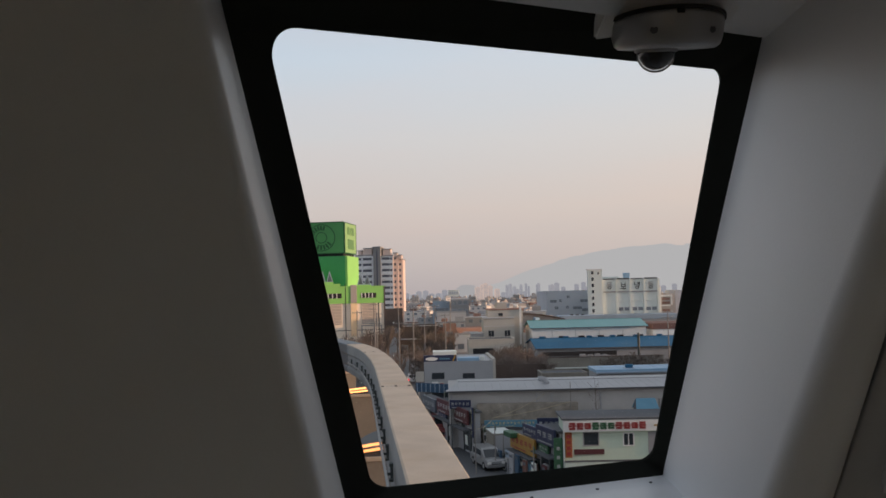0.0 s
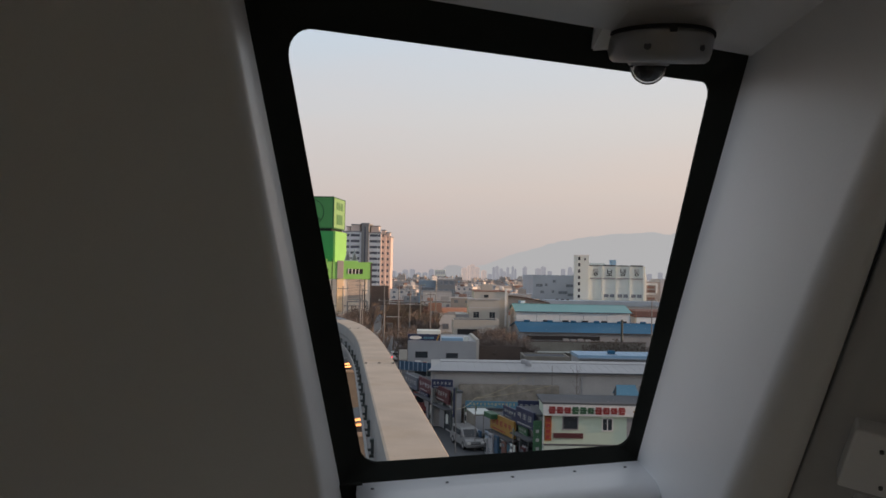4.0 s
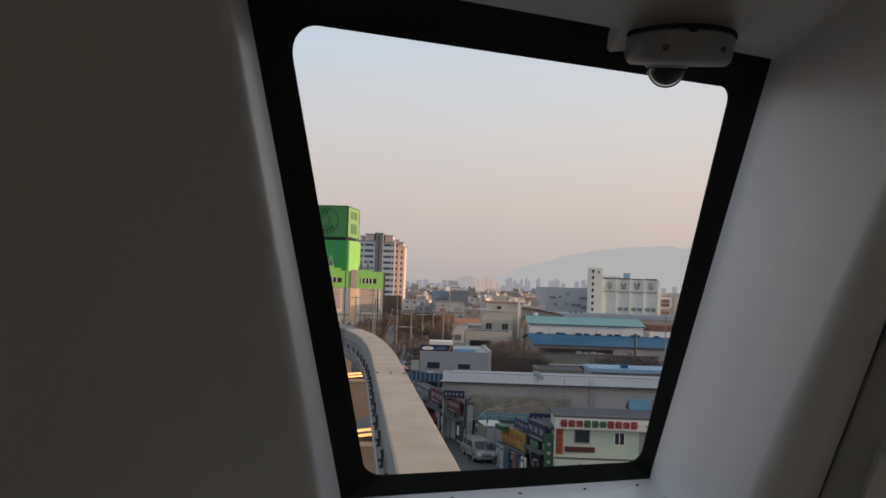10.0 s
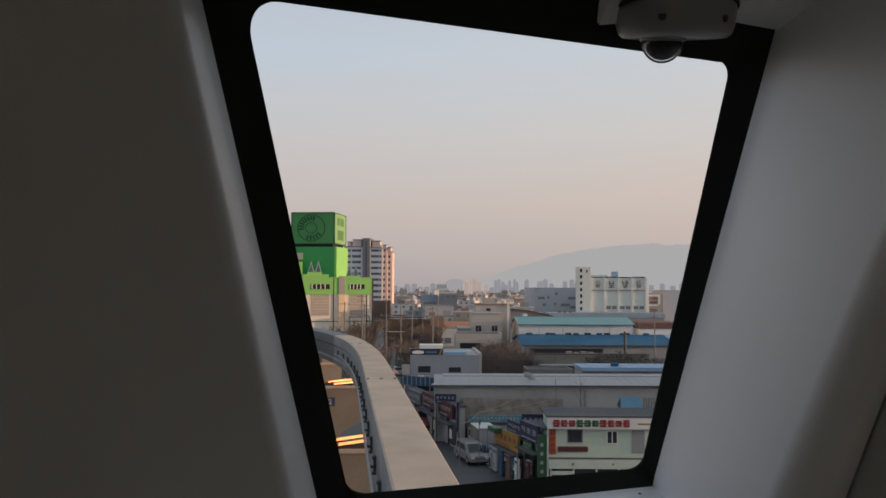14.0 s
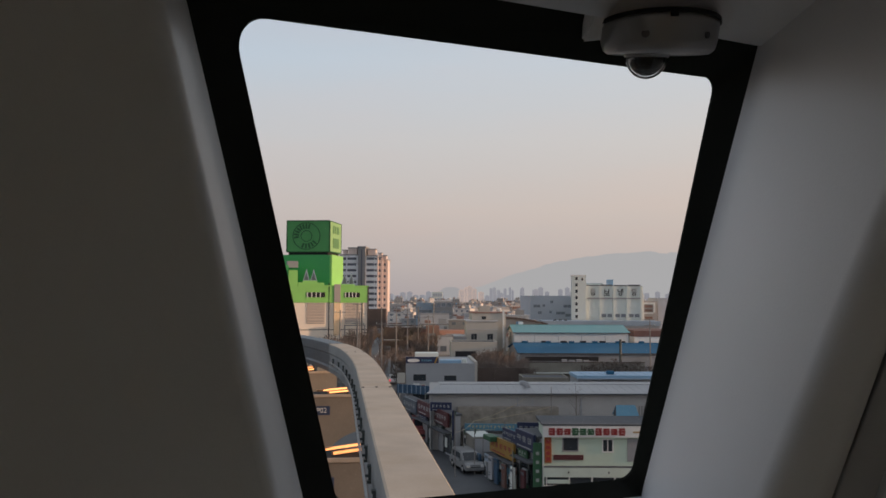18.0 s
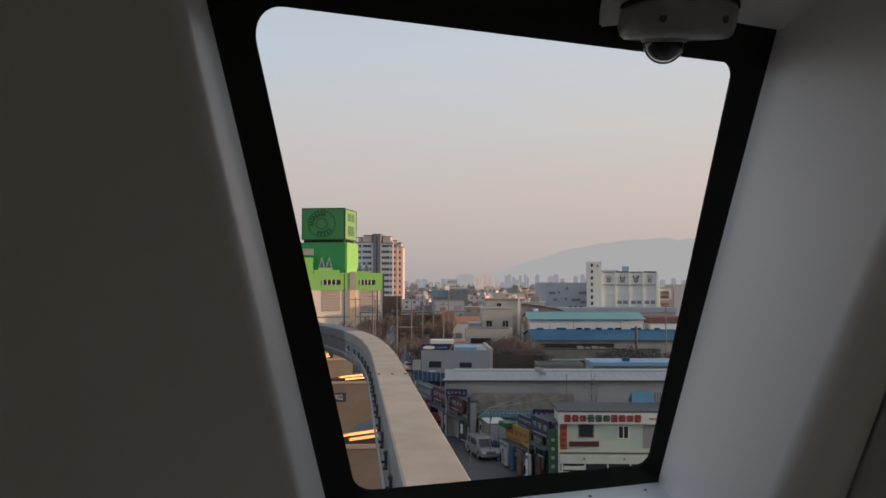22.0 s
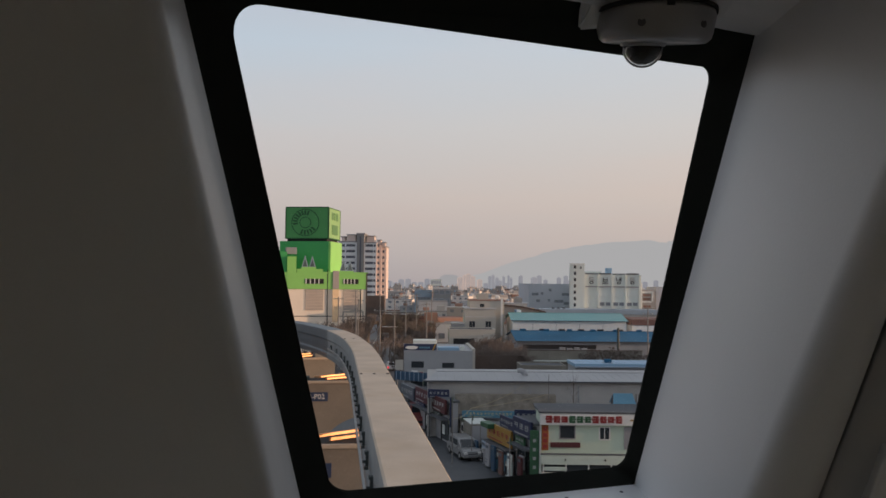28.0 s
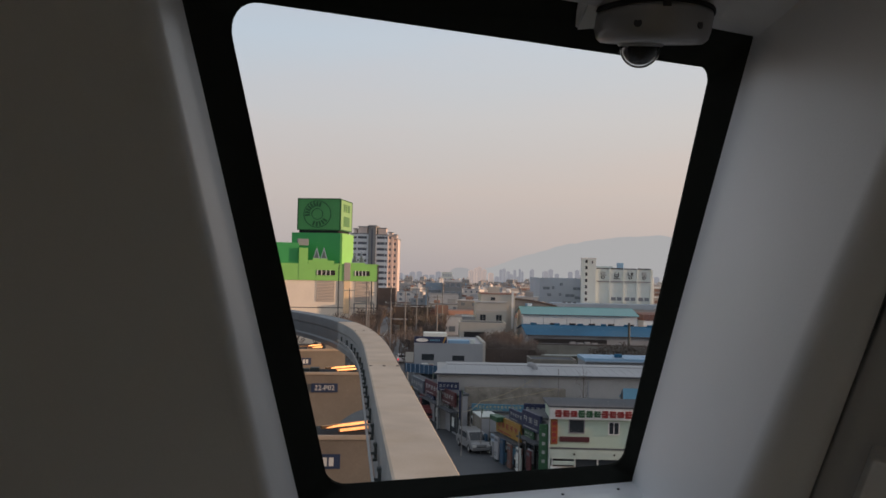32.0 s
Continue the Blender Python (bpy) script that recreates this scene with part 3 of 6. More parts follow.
for i, p in enumerate(track(-4, 43, 0.5)):
    if i % 4:
        continue
    if bracket_mesh is None:
        bm = boxes((-0.055, 0.02, -0.065, 0.065, -0.72, -0.66), (-0.035, 0.02, -0.025, 0.025, -0.94, -0.72), (-0.06, 0.02, -0.05, 0.05, -1.0, -0.95), (-0.10, 0.0, -0.02, 0.02, -0.885, -0.835), bevel=0.008)
        o = part("rail_bracket", bm, M["bracket"], guideway)
        bracket_mesh = o.data
    else:
        o = new("rail_bracket", bracket_mesh)
        o.parent = guideway
    o.matrix_basis = Matrix.Translation((p[0], p[1], BEAM_TOP)) @ Matrix.Rotation(-p[2], 4, "Z") @ Matrix.Translation((-0.425, 0, 0))
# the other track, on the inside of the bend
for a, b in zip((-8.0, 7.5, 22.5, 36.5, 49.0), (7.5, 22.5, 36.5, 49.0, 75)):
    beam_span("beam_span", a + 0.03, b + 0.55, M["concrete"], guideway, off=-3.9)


def pier(p, plate_text=None):
    x, y, h, s = p
    t = thing("guideway_pier", "brown-grey concrete hammerhead pier with a curved underside", "pier", pose(x, y, 0, 0, 0, -math.degrees(h)) @ pose(-1.95, 0, 0), "guideway piers", "structure")
    top, half, col = 10.25, 2.75, 0.62
    arc = []
    for i in range(13):
        u = i / 12
        arc.append((half - (half - col) * math.sin(u * math.pi / 2), top - 1.35 - 1.5 * (1 - math.cos(u * math.pi / 2))))
    outline = [(-half, top), (half, top)] + arc + [(col, 0), (-col, 0)] + [(-a, b) for a, b in reversed(arc)]
    part("pier_head", prism(outline, -0.85, 0.85), M["pier"], t)
    part("coping", boxes((-half - 0.03, half + 0.03, -0.90, -0.80, top - 0.02, top + 0.10), bevel=0.02), M["concrete"], t, "pale concrete edge")
    for k in (-1.95, 1.95):
        part("bearing_block", boxes((k - 0.32, k + 0.32, -0.80, -0.56, top, top + 0.38), bevel=0.03), M["concrete_shade"], t)
    # sunlit pier-top edges, put on as two bright orange strips
    part("stopper_bar", boxes((-1.75, 0.0, -0.04, 0.04, top + 0.15, top + 0.23), bevel=0.008), M["orange_bar"], t, "bright strip with the low sun's orange in its colour").matrix_basis = pose(1.75, 0.75, 0, 0, 0, 36)
    part("stopper_bar", boxes((-1.15, 0.0, -0.04, 0.04, top + 0.06, top + 0.14), bevel=0.008), M["orange_bar"], t, "bright strip with the low sun's orange in its colour").matrix_basis = pose(1.75, 0.45, 0, 0, 0, 34)
    # shade over the cap, laid on as a dark plate
    part("cap_tray", boxes((-half + 0.1, half - 0.1, -0.79, 0.8, top, top + 0.03)), M["dark"], t, "dark plate for the shade on the pier head")
    part("cable_box", boxes((-0.3, 0.1, -0.3, 0.05, top + 0.03, top + 0.22), bevel=0.02), M["bracket"], t)
    part("cable_box", boxes((-0.75, -0.35, -0.55, -0.2, top + 0.03, top + 0.2), bevel=0.02), M["bracket"], t)
    pl = part("number_plate", boxes((-0.25, 0.85, -0.90, -0.855, top - 0.75, top - 0.38), bevel=0.01), M["plate"], t, "dark blue plate with white characters")
    if plate_text:
        lettering(plate_text, 0.30, M["white"], pl, pose(0.30, -0.907, top - 0.565, 90, 0, 0))
    else:
        part("writing_bars", boxes(*[(-0.12 + i * 0.17, 0.0 + i * 0.17, -0.907, -0.90, top - 0.68, top - 0.46) for i in range(5)]), M["white"], pl)
    return t


for s, text in ((-8, None), (7.5, None), (22.7, None), (36.7, "22-P02"), (48.0, None), (66, None)):
    pier(track(s - 0.01, s + 0.6)[0], text)

# ---- the driverless train's front end ----
# corners of the raked, swept windscreen opening, from the eye
W_TL, W_TR = Vector((-0.189, 0.847, 0.288)), Vector((0.364, 1.038, 0.281))
W_BL, W_BR = Vector((-0.121, 1.205, -0.298)), Vector((0.355, 1.457, -0.314))
AXIS = Vector((-0.095, 0.9955, 0))      # the way the train points


def pane_at(s, t):
    return EYE + W_TL * (1 - s) * (1 - t) + W_TR * s * (1 - t) + W_BL * (1 - s) * t + W_BR * s * t


W_NORMAL = (W_TR - W_TL).cross(W_BL - W_TL).normalized()
if W_NORMAL.y > 0:
    W_NORMAL.negate()                    # towards the seats


def rounded(s0, s1, t0, t1, radii, n=8):
    """Outline of a rounded rectangle in the pane's own measure, clockwise from the top left; radii as (s, t) pairs."""
    pts = []
    for (cx, cy, a0), (rs, rt) in zip(((s0, t0, 180), (s1, t0, 270), (s1, t1, 0), (s0, t1, 90)), radii):
        ox, oy = cx + (rs if cx == s0 else -rs), cy + (rt if cy == t0 else -rt)
        for i in range(n + 1):
            a = radians(a0 + 90 * i / n)
            pts.append((ox + rs * math.cos(a), oy + rt * math.sin(a)))
    return pts


def near(p):
    """The cabin's mouldings stand a little nearer than the glass."""
    return EYE + (p - EYE) * 0.955


train = thing("train_front", "pale grey interior front end of a driverless monorail train", "train interior", kind="structure")
inner = rounded(0, 1, 0, 1, ((0.062, 0.065), (0.036, 0.036), (0.06, 0.045), (0.055, 0.04)))
# the opening tapers a little, its upper edge sags and its right edge bows inwards
inner = [(s * (1.030 - 0.023 * t) - 0.015 + 0.019 * t + 0.004 * (1 - s) - 0.038 * s * t * (1 - t), t + (1 - t) * (0.002 + 0.014 * (1 - (2 * s - 1) ** 2) + 0.003 * s - 0.005 * math.sin(2 * math.pi * s))) for s, t in inner]
outer = [(s, t + (0.020 * s if t < 0.5 else 0)) for s, t in rounded(-0.10, 1.113, -0.09, 1.065, ((0.004, 0.004),) * 4)]
rings = [[pane_at(*p) + W_NORMAL * -0.006 for p in inner], [pane_at(*p) + W_NORMAL * -0.001 for p in inner], [near(pane_at(*p)) for p in outer], [near(pane_at(*p)) - W_NORMAL * 0.02 for p in outer]]
bm = loft(rings + [rings[0]], closed=True)
bmesh.ops.recalc_face_normals(bm, faces=bm.faces)
frame_ob = part("window_frame", bm, M["frit"], train, "matt black border round the windscreen")
pane_mat = bpy.data.materials.new("clear_glass")
pane_mat.use_nodes = True
pn, pl_ = pane_mat.node_tree.nodes, pane_mat.node_tree.links
pn.clear()
p_out, p_mix, p_tr, p_gl, p_fr = pn.new("ShaderNodeOutputMaterial"), pn.new("ShaderNodeMixShader"), pn.new("ShaderNodeBsdfTransparent"), pn.new("ShaderNodeBsdfGlossy"), pn.new("ShaderNodeFresnel")
p_tr.inputs[0].default_value = (0.99, 0.995, 0.99, 1)
p_gl.inputs["Roughness"].default_value = 0.02
p_fr.inputs["IOR"].default_value = 1.05
pl_.new(p_fr.outputs[0], p_mix.inputs[0])
pl_.new(p_tr.outputs[0], p_mix.inputs[1])
pl_.new(p_gl.outputs[0], p_mix.inputs[2])
pl_.new(p_mix.outputs[0], p_out.inputs[0])
bm = bmesh.new()
vs = [bm.verts.new(pane_at(*p) + W_NORMAL * -0.004) for p in ((-0.05, -0.05), (1.05, -0.05), (1.05, 1.03), (-0.05, 1.03))]
bm.faces.new(vs)
glass = part("windscreen_glass", bm, pane_mat, train, "clear windscreen glass")
glass.visible_shadow = False


def panel(name, rows, material, label="", thick=0.02, soften=0.0):
    """A moulded panel through rows of points, with its thickness away from the seats."""
    bm = loft([[near(p) for p in r] for r in rows])
    ob = part(name, bm, material, train, label)
    sol = ob.modifiers.new("thickness", "SOLIDIFY")
    sol.thickness, sol.offset = thick, 0.0
    return smooth(ob)


def edge(s, t, back=0.0, dx=0.0, dz=0.0):
    """A point beside the pane, moved back along the train, sideways and up."""
    return pane_at(s, t) + W_NORMAL * 0.004 - AXIS * back + Vector((dx, 0, dz))


def bend(a, b, c, n=7, r=0.5):
    """A rounded corner: from a towards b, then towards c."""
    pts = []
    for i in range(n):
        u = i / (n - 1)
        pts.append(a * (1 - u) ** 2 + b * 2 * u * (1 - u) + c * u ** 2)
    return pts


T_ROWS = [-0.36 + 1.56 * i / 12 for i in range(13)]
# left pillar: a narrow lit chamfer beside the glass, a small round edge and the broad face turned to the seats
rows = []
for t in T_ROWS:
    a = edge(-0.10, t)
    b = edge(-0.10, t, 0.100, dx=-0.007 - 0.010 * t)
    c = edge(-0.10, t, 0.110, dx=-0.008 - 0.0115 * t)
    d = c + Vector((-0.010, -0.003, 0))
    f = c + Vector((-0.34, -0.10 - 0.15 * t, 0))
    g = Vector((EYE.x - 0.66, EYE.y + 0.22, f.z))
    out0 = pane_at(-0.14, t) - W_NORMAL * 0.03
    rows.append([out0, a, a.lerp(b, 0.5)] + bend(b, c, d) + [d.lerp(f, 0.3), d.lerp(f, 0.65), f, g])
panel("left_pillar", rows, M["cabin"], "smooth pale grey moulded pillar cover")
# right pillar: a broad reveal lit by the windscreen, a soft nose and a face in shade
rows, rows2, rows3 = [], [], []
for t in T_ROWS:
    s = 1.113 - 0.022 * t
    out = -0.022 - 0.025 * t               # how far the nose stands in or out of line with the glass edge
    seam = -0.012 + 0.027 * t
    a = edge(s, t)
    b = edge(s, t, 0.422, dx=out + 0.002)
    c = edge(s, t, 0.440, dx=out)
    d = edge(s, t, 0.448, dx=out + 0.016)
    f = edge(s, t, 0.46, dx=seam)
    m1, m2 = a.lerp(b, 0.33), a.lerp(b, 0.66)
    out0 = pane_at(s + 0.05, t) - W_NORMAL * 0.03
    rows.append([out0, a, a.lerp(m1, 0.5), m1, m2] + bend(b, c, d, 9) + [d.lerp(f, 0.5), f])
    rows3.append([edge(s, t, 0.43, dx=seam - 0.012), edge(s, t, 0.43, dx=seam + 0.030)])
    g = edge(s, t, 0.455, dx=seam + 0.009)
    h = edge(s, t, 0.46, dx=seam + 0.042)
    k = edge(s, t, 0.62, dx=0.40)
    rows2.append([g, h, k, k + Vector((0.3, -0.4, 0))])
panel("right_pillar", rows, M["cabin"], "smooth pale grey moulded pillar cover")
# strip added behind the seam to stop light and keep it dark
panel("seam_gasket", rows3, M["rubber"], "black backing that keeps the seam dark", 0.006)
panel("console_panel", rows2, M["cabin_dark"], "grey panel behind a narrow seam", 0.012)
# ceiling and sill
CEIL = EYE.z + 0.326
rows = []
for i in range(17):
    s = -0.14 + 1.32 * i / 16
    u = min(1, max(0, (s - 0.86) / 0.2))
    flat = u * u * (3 - 2 * u)             # the ceiling is dished but for its right margin
    a = edge(s, -0.09 + 0.02 * s)
    b = a - AXIS * 0.10 + Vector((0, 0, 0.066 - 0.059 * flat))
    c = a - AXIS * 0.45 + Vector((0, 0, 0.098 - 0.066 * flat))
    d = Vector((c.x, EYE.y + 0.1, CEIL + 0.13))
    e = Vector((c.x, EYE.y - 0.6, CEIL + 0.30))
    rows.append([a, a.lerp(b, 0.5), b, c, d, e])
panel("ceiling_panel", rows, M["cabin"], "pale grey moulded ceiling panel", 0.012)
rows = []
for i in range(9):
    s = -0.03 + 1.23 * i / 8
    a = edge(s, 1.065)
    b = a - AXIS * 0.125
    b.z = a.z - 0.006
    c = b - AXIS * 0.05 + Vector((0, 0, -0.05))
    d = c + Vector((0, 0, -0.6))
    rows.append([a, a.lerp(b, 0.5)] + bend(b, b - AXIS * 0.05, c, 5) + [d])
panel("window_sill", rows, M["cabin"], "pale grey sill under the windscreen", 0.012)
for i, s in enumerate((0.02, 0.27, 0.51, 0.76, 0.98)):
    p = near(edge(s, 1.065) - AXIS * 0.035)
    bm = bmesh.new()
    tube(bm, p + Vector((0, 0, 0.0)), p + Vector((0, 0, 0.006)), 0.0034, 0.0026, 10)
    part("screw", bm, M["screw"], train, "small steel screw head")
panel("corner_gap", [[edge(u, t, 0.004) for u in (-0.13, -0.07, -0.01)] for t in (1.05, 1.18, 1.32)], M["frit"], "black gap beside the sill", 0.006)
# fire-point box on the console side
cx = Vector((0.92, -0.33, -0.20)).normalized()
cz = Vector((0.05, -0.57, 0.82))
cz = (cz - cx * cz.dot(cx)).normalized()
cy = cz.cross(cx)
o = part("console_box", boxes((0, 0.24, 0, 0.07, -0.095, 0), bevel=0.004), M["cabin"], train, "pale grey box with screws")
o.matrix_basis = Matrix.Translation(EYE + Vector((0.496, 0.885, -0.176)) * 0.95) @ Matrix.Scale(0.95, 4) @ Matrix((cx, cy, cz)).transposed().to_4x4()
for a, b in ((0.035, -0.022), (0.048, -0.078), (0.2, -0.022)):
    bm = bmesh.new()
    tube(bm, (a, 0.0, b), (a, -0.003, b), 0.0027, 0.0027, 10)
    part("screw", bm, M["screw"], o)
part("lower_shelf", boxes((0.03, 0.26, -0.01, 0.08, -0.19, -0.125), bevel=0.004), M["cabin"], o, "pale grey ledge under the box")

# the unseen rest of the car, behind the seat: roof, floor, rear wall, and sides with window openings placed to light
# the front
car = thing("train_car", "unseen monorail car interior behind the front seat, toned for its light", "train interior", kind="structure")
FLOOR = EYE.z - 1.5
CX = 0.80
part("floor_panel", boxes((CX - 1.5, CX + 1.5, -4.0, 1.5, FLOOR - 0.1, FLOOR)), M["car_floor"], car)
for sx in (CX - 1.5, CX + 1.44):
    part("skirt", boxes((sx, sx + 0.06, -4.0, 1.4, FLOOR - 1.3, FLOOR - 0.1)), M["cabin"], car, "pale lower side skirt")
for by in (-3.2, -0.6):
    bx = 1.05 - 0.1025 * (by + 0.6)
    part("bogie", boxes((bx - 0.4, bx + 0.4, by, by + 1.2, BEAM_TOP + 0.003, FLOOR - 0.1), bevel=0.05), M["bracket"], car, "dark running gear on the beam")
part("roof_panel", boxes((CX - 1.5, CX + 1.5, -4.0, 0.2, FLOOR + 2.2, FLOOR + 2.3)), M["car_side"], car)
part("roof_front", boxes((CX - 1.5, CX + 1.5, 0.2, 0.80, EYE.z + 0.44, EYE.z + 0.50)), M["cabin"], car)
part("roof_step", boxes((CX - 1.5, CX + 1.5, 0.18, 0.24, EYE.z + 0.44, FLOOR + 2.25)), M["car_side"], car)
part("rear_wall", boxes((CX - 1.5, CX + 1.5, -4.1, -4.0, FLOOR, FLOOR + 2.25)), M["car_side"], car)
part("side_wall", boxes((CX + 1.46, CX + 1.52, -2.6, 1.52, FLOOR, FLOOR + 2.25), (CX + 1.46, CX + 1.52, -4.0, -2.6, FLOOR, FLOOR + 0.95), (CX + 1.46, CX + 1.52, -4.0, -2.6, FLOOR + 1.6, FLOOR + 2.25)), M["car_side"], car)
for x0, x1 in ((CX - 1.52, CX - 1.46),):
    part("side_wall", boxes((x0, x1, -4.0, 0.7, FLOOR, FLOOR + 0.95), (x0, x1, -4.0, 0.7, FLOOR + 1.85, FLOOR + 2.25), (x0, x1, -0.25, 0.7, FLOOR + 0.95, FLOOR + 1.85), (x0, x1, -1.35, -1.2, FLOOR + 0.95, FLOOR + 1.85), (x0, x1, -4.0, -3.4, FLOOR + 0.95, FLOOR + 1.85)), M["car_side"], car)
part("front_wall", boxes((CX - 1.5, CX + 1.5, 1.46, 1.52, FLOOR - 0.6, EYE.z - 0.42)), M["cabin_dark"], car)
part("front_side", boxes((EYE.x - 0.70, EYE.x - 0.64, -0.25, 0.75, FLOOR, EYE.z + 0.5)), M["car_side"], car)
part("front_side", boxes((EYE.x + 1.05, EYE.x + 1.1, 0.1, 1.15, FLOOR, EYE.z + 0.5)), M["car_side"], car)

bubble_mat = pane_mat.copy()
bubble_mat.name = "clear_dome"
bubble_mat.node_tree.nodes[p_fr.name].inputs["IOR"].default_value = 1.12
# the dome camera under the ceiling
dome = thing("dome_camera", "white round security camera with a clear dome under the ceiling", "security camera", Matrix.Translation(EYE + Vector((0.2715, 0.955, 0.293)) * 0.97) @ Matrix.Scale(0.97, 4) @ pose(0, 0, 0, 13.5, 0, 0))
plan = ((-0.046, -0.072, 0.054), (-0.074, -0.044, 0.042), (-0.088, -0.012, 0.003), (-0.088, 0.006, 0.003), (0.088, 0.006, 0.020), (0.090, -0.060, 0.050), (0.082, -0.072, 0.054))
bm = loft([[(x, y, z) for x, y, z in plan], [(x * 1.03, y - 0.075, 0.17) for x, y, z in plan]], closed=True)
bm.verts.ensure_lookup_table()
bm.faces.new(bm.verts[:7])
bm.faces.new(bm.verts[-7:])
bmesh.ops.recalc_face_normals(bm, faces=bm.faces)
bmesh.ops.bevel(bm, geom=bm.edges[:], offset=0.003, segments=2, affect="EDGES")
part("mount_box", bm, M["cabin"], dome, "pale grey moulded mount").matrix_basis = pose(0, 0, 0, -13.5, 0, 0)
prof = [(0.0, 0.020), (0.0665, 0.020), (0.0675, 0.015), (0.0668, 0.010), (0.0655, 0.001), (0.063, -0.007), (0.058, -0.011), (0.0, -0.011)]
rings = [[Vector((r * math.cos(2 * math.pi * i / 40), r * math.sin(2 * math.pi * i / 40), z)) for i in range(40)] for r, z in prof[1:-1]]
for ring in rings[:3]:                   # the rim is cut at a slant, higher towards the seats
    for v in ring:
        v.z -= v.y * 0.17
bm = loft(rings, closed=True)
bm.verts.ensure_lookup_table()
bm.faces.new(bm.verts[:40])
bm.faces.new(bm.verts[-40:])
bmesh.ops.recalc_face_normals(bm, faces=bm.faces)
drum = smooth(part("housing", bm, M["cam_white"], dome))
bm = bmesh.new()
tube(bm, (0, 0, 0.0195), (0, 0, 0.0240), 0.0692, 0.0688, 40)
for v in bm.verts:
    v.co.z -= v.co.y * 0.17
part("gasket", bm, M["rubber"], dome, "thin black gasket")
for a in (-117, -53):
    c = Vector((math.cos(radians(a)) * 0.0655, math.sin(radians(a)) * 0.0655, 0.008))
    bm = bmesh.new()
    tube(bm, c * 0.97, c * 1.014, 0.0046, 0.0046, 12)
    part("slot_screw", bm, M["screw"], drum)
part("notch", boxes((-0.006, 0.002, -0.0705, -0.064, 0.0255, 0.0315)), M["rubber"], drum)
bm = bmesh.new()
bmesh.ops.create_uvsphere(bm, u_segments=28, v_segments=14, radius=0.0215)
o = smooth(part("lens_core", bm, M["dome_black"], dome, "glossy dark lens core"))
o.matrix_basis = pose(-0.0095, 0.012, -0.0145)
bm = bmesh.new()
bmesh.ops.create_uvsphere(bm, u_segments=32, v_segments=16, radius=0.0238)
o = smooth(part("dome_bubble", bm, bubble_mat, dome, "clear plastic dome"))
o.matrix_basis = pose(-0.0095, 0.012, -0.0155)
bm = bmesh.new()
tube(bm, (-0.0095, 0.012, -0.0145), (-0.0095, 0.012, -0.010), 0.0255, 0.0275, 28)
part("dome_ring", bm, M["cam_white"], dome)


# ---- buildings ----
def slab_building(name, label, category, m, w, d, h, wall, roof="roof_dark", parapet=0.35, roof_lip=0.15, group=""):
    """A plain house: its front on y = 0 towards -y, its left corner at x = 0."""
    t = thing(name, label, category, m, group)
    part("wall", boxes((0, w, 0, d, 0, h)), M[wall], t)
    if parapet:
        p = 0.18
        part("parapet", boxes((-0.03, w + 0.03, -0.03, p, h, h + parapet), (-0.03, w + 0.03, d - p, d + 0.03, h, h + parapet), (-0.03, p, p, d - p, h, h + parapet), (w - p, w + 0.03, p, d - p, h, h + parapet)), M[wall], t)
        part("roof", boxes((p, w - p, p, d - p, h, h + 0.06)), M[roof], t)
    return t


def gable_hall(name, label, m, w, d, eave, ridge, wall, roof, ribs=0, over=0.35, hip=0.0):
    """A long hall whose ridge runs along x; the near eave at y = 0."""
    t = thing(name, label, "warehouse", m)
    top = eave if hip else ridge
    part("wall", prism([(0, 0), (d, 0), (d, eave - 0.05), (d / 2, top - 0.05), (0, eave - 0.05)], 0, w), M[wall], t).matrix_basis = pose(0, 0, 0, 0, 0, 90) @ pose(0, -w, 0)
    k = (ridge - eave) / (d / 2)
    for a, b, za, zb in ((-over, d / 2, eave - k * over, ridge), (d + over, d / 2, eave - k * over, ridge)):
        bm = bmesh.new()
        near_x = -over if a < 0 else -over + hip
        vs = [bm.verts.new(p) for p in ((near_x, a, za), (w + over, a, za), (w + over, b, zb), (-over + hip, b, zb), (near_x, a, za - 0.12), (w + over, a, za - 0.12), (w + over, b, zb - 0.12), (-over + hip, b, zb - 0.12))]
        for f in ((0, 1, 2, 3), (7, 6, 5, 4), (0, 4, 5, 1), (1, 5, 6, 2), (2, 6, 7, 3), (3, 7, 4, 0)):
            bm.faces.new([vs[i] for i in f])
        bmesh.ops.recalc_face_normals(bm, faces=bm.faces)
        r = part("roof", bm, M[roof], t)
        if ribs:
            bm = bmesh.new()
            for i in range(ribs + 1):
                x = -over + hip + (w + 2 * over - hip) * i / ribs
                q = [bm.verts.new(p) for p in ((x - 0.03, a, za), (x + 0.03, a, za), (x + 0.03, b, zb), (x - 0.03, b, zb), (x, a, za + 0.022), (x, b, zb + 0.022))]
                bm.faces.new((q[0], q[4], q[5], q[3]))
                bm.faces.new((q[4], q[1], q[2], q[5]))
            part("roof_ribs", bm, M[roof], r)
    part("ridge_cap", boxes((-over + hip, w + over, d / 2 - 0.15, d / 2 + 0.15, ridge - 0.03, ridge + 0.05)), M[roof], t)
    part("gutter", boxes((-over, w + over, -over - 0.12, -over, eave - k * over - 0.14, eave - k * over - 0.01)), M["roof_dark"], t)
    return t


# unseen blocks added west of the street, whose long evening shade lies over the low shops
for y, w, h in ((24, 30, 12.2), (56, 34, 12.8), (92, 32, 11.8)):
    slab_building("west_factory", "unseen grey block added to shade the low shops", "factory", pose(72, y, 0, 0, 0, 90), w, 12, h, "greywall", parapet=0.3, group="west factories")
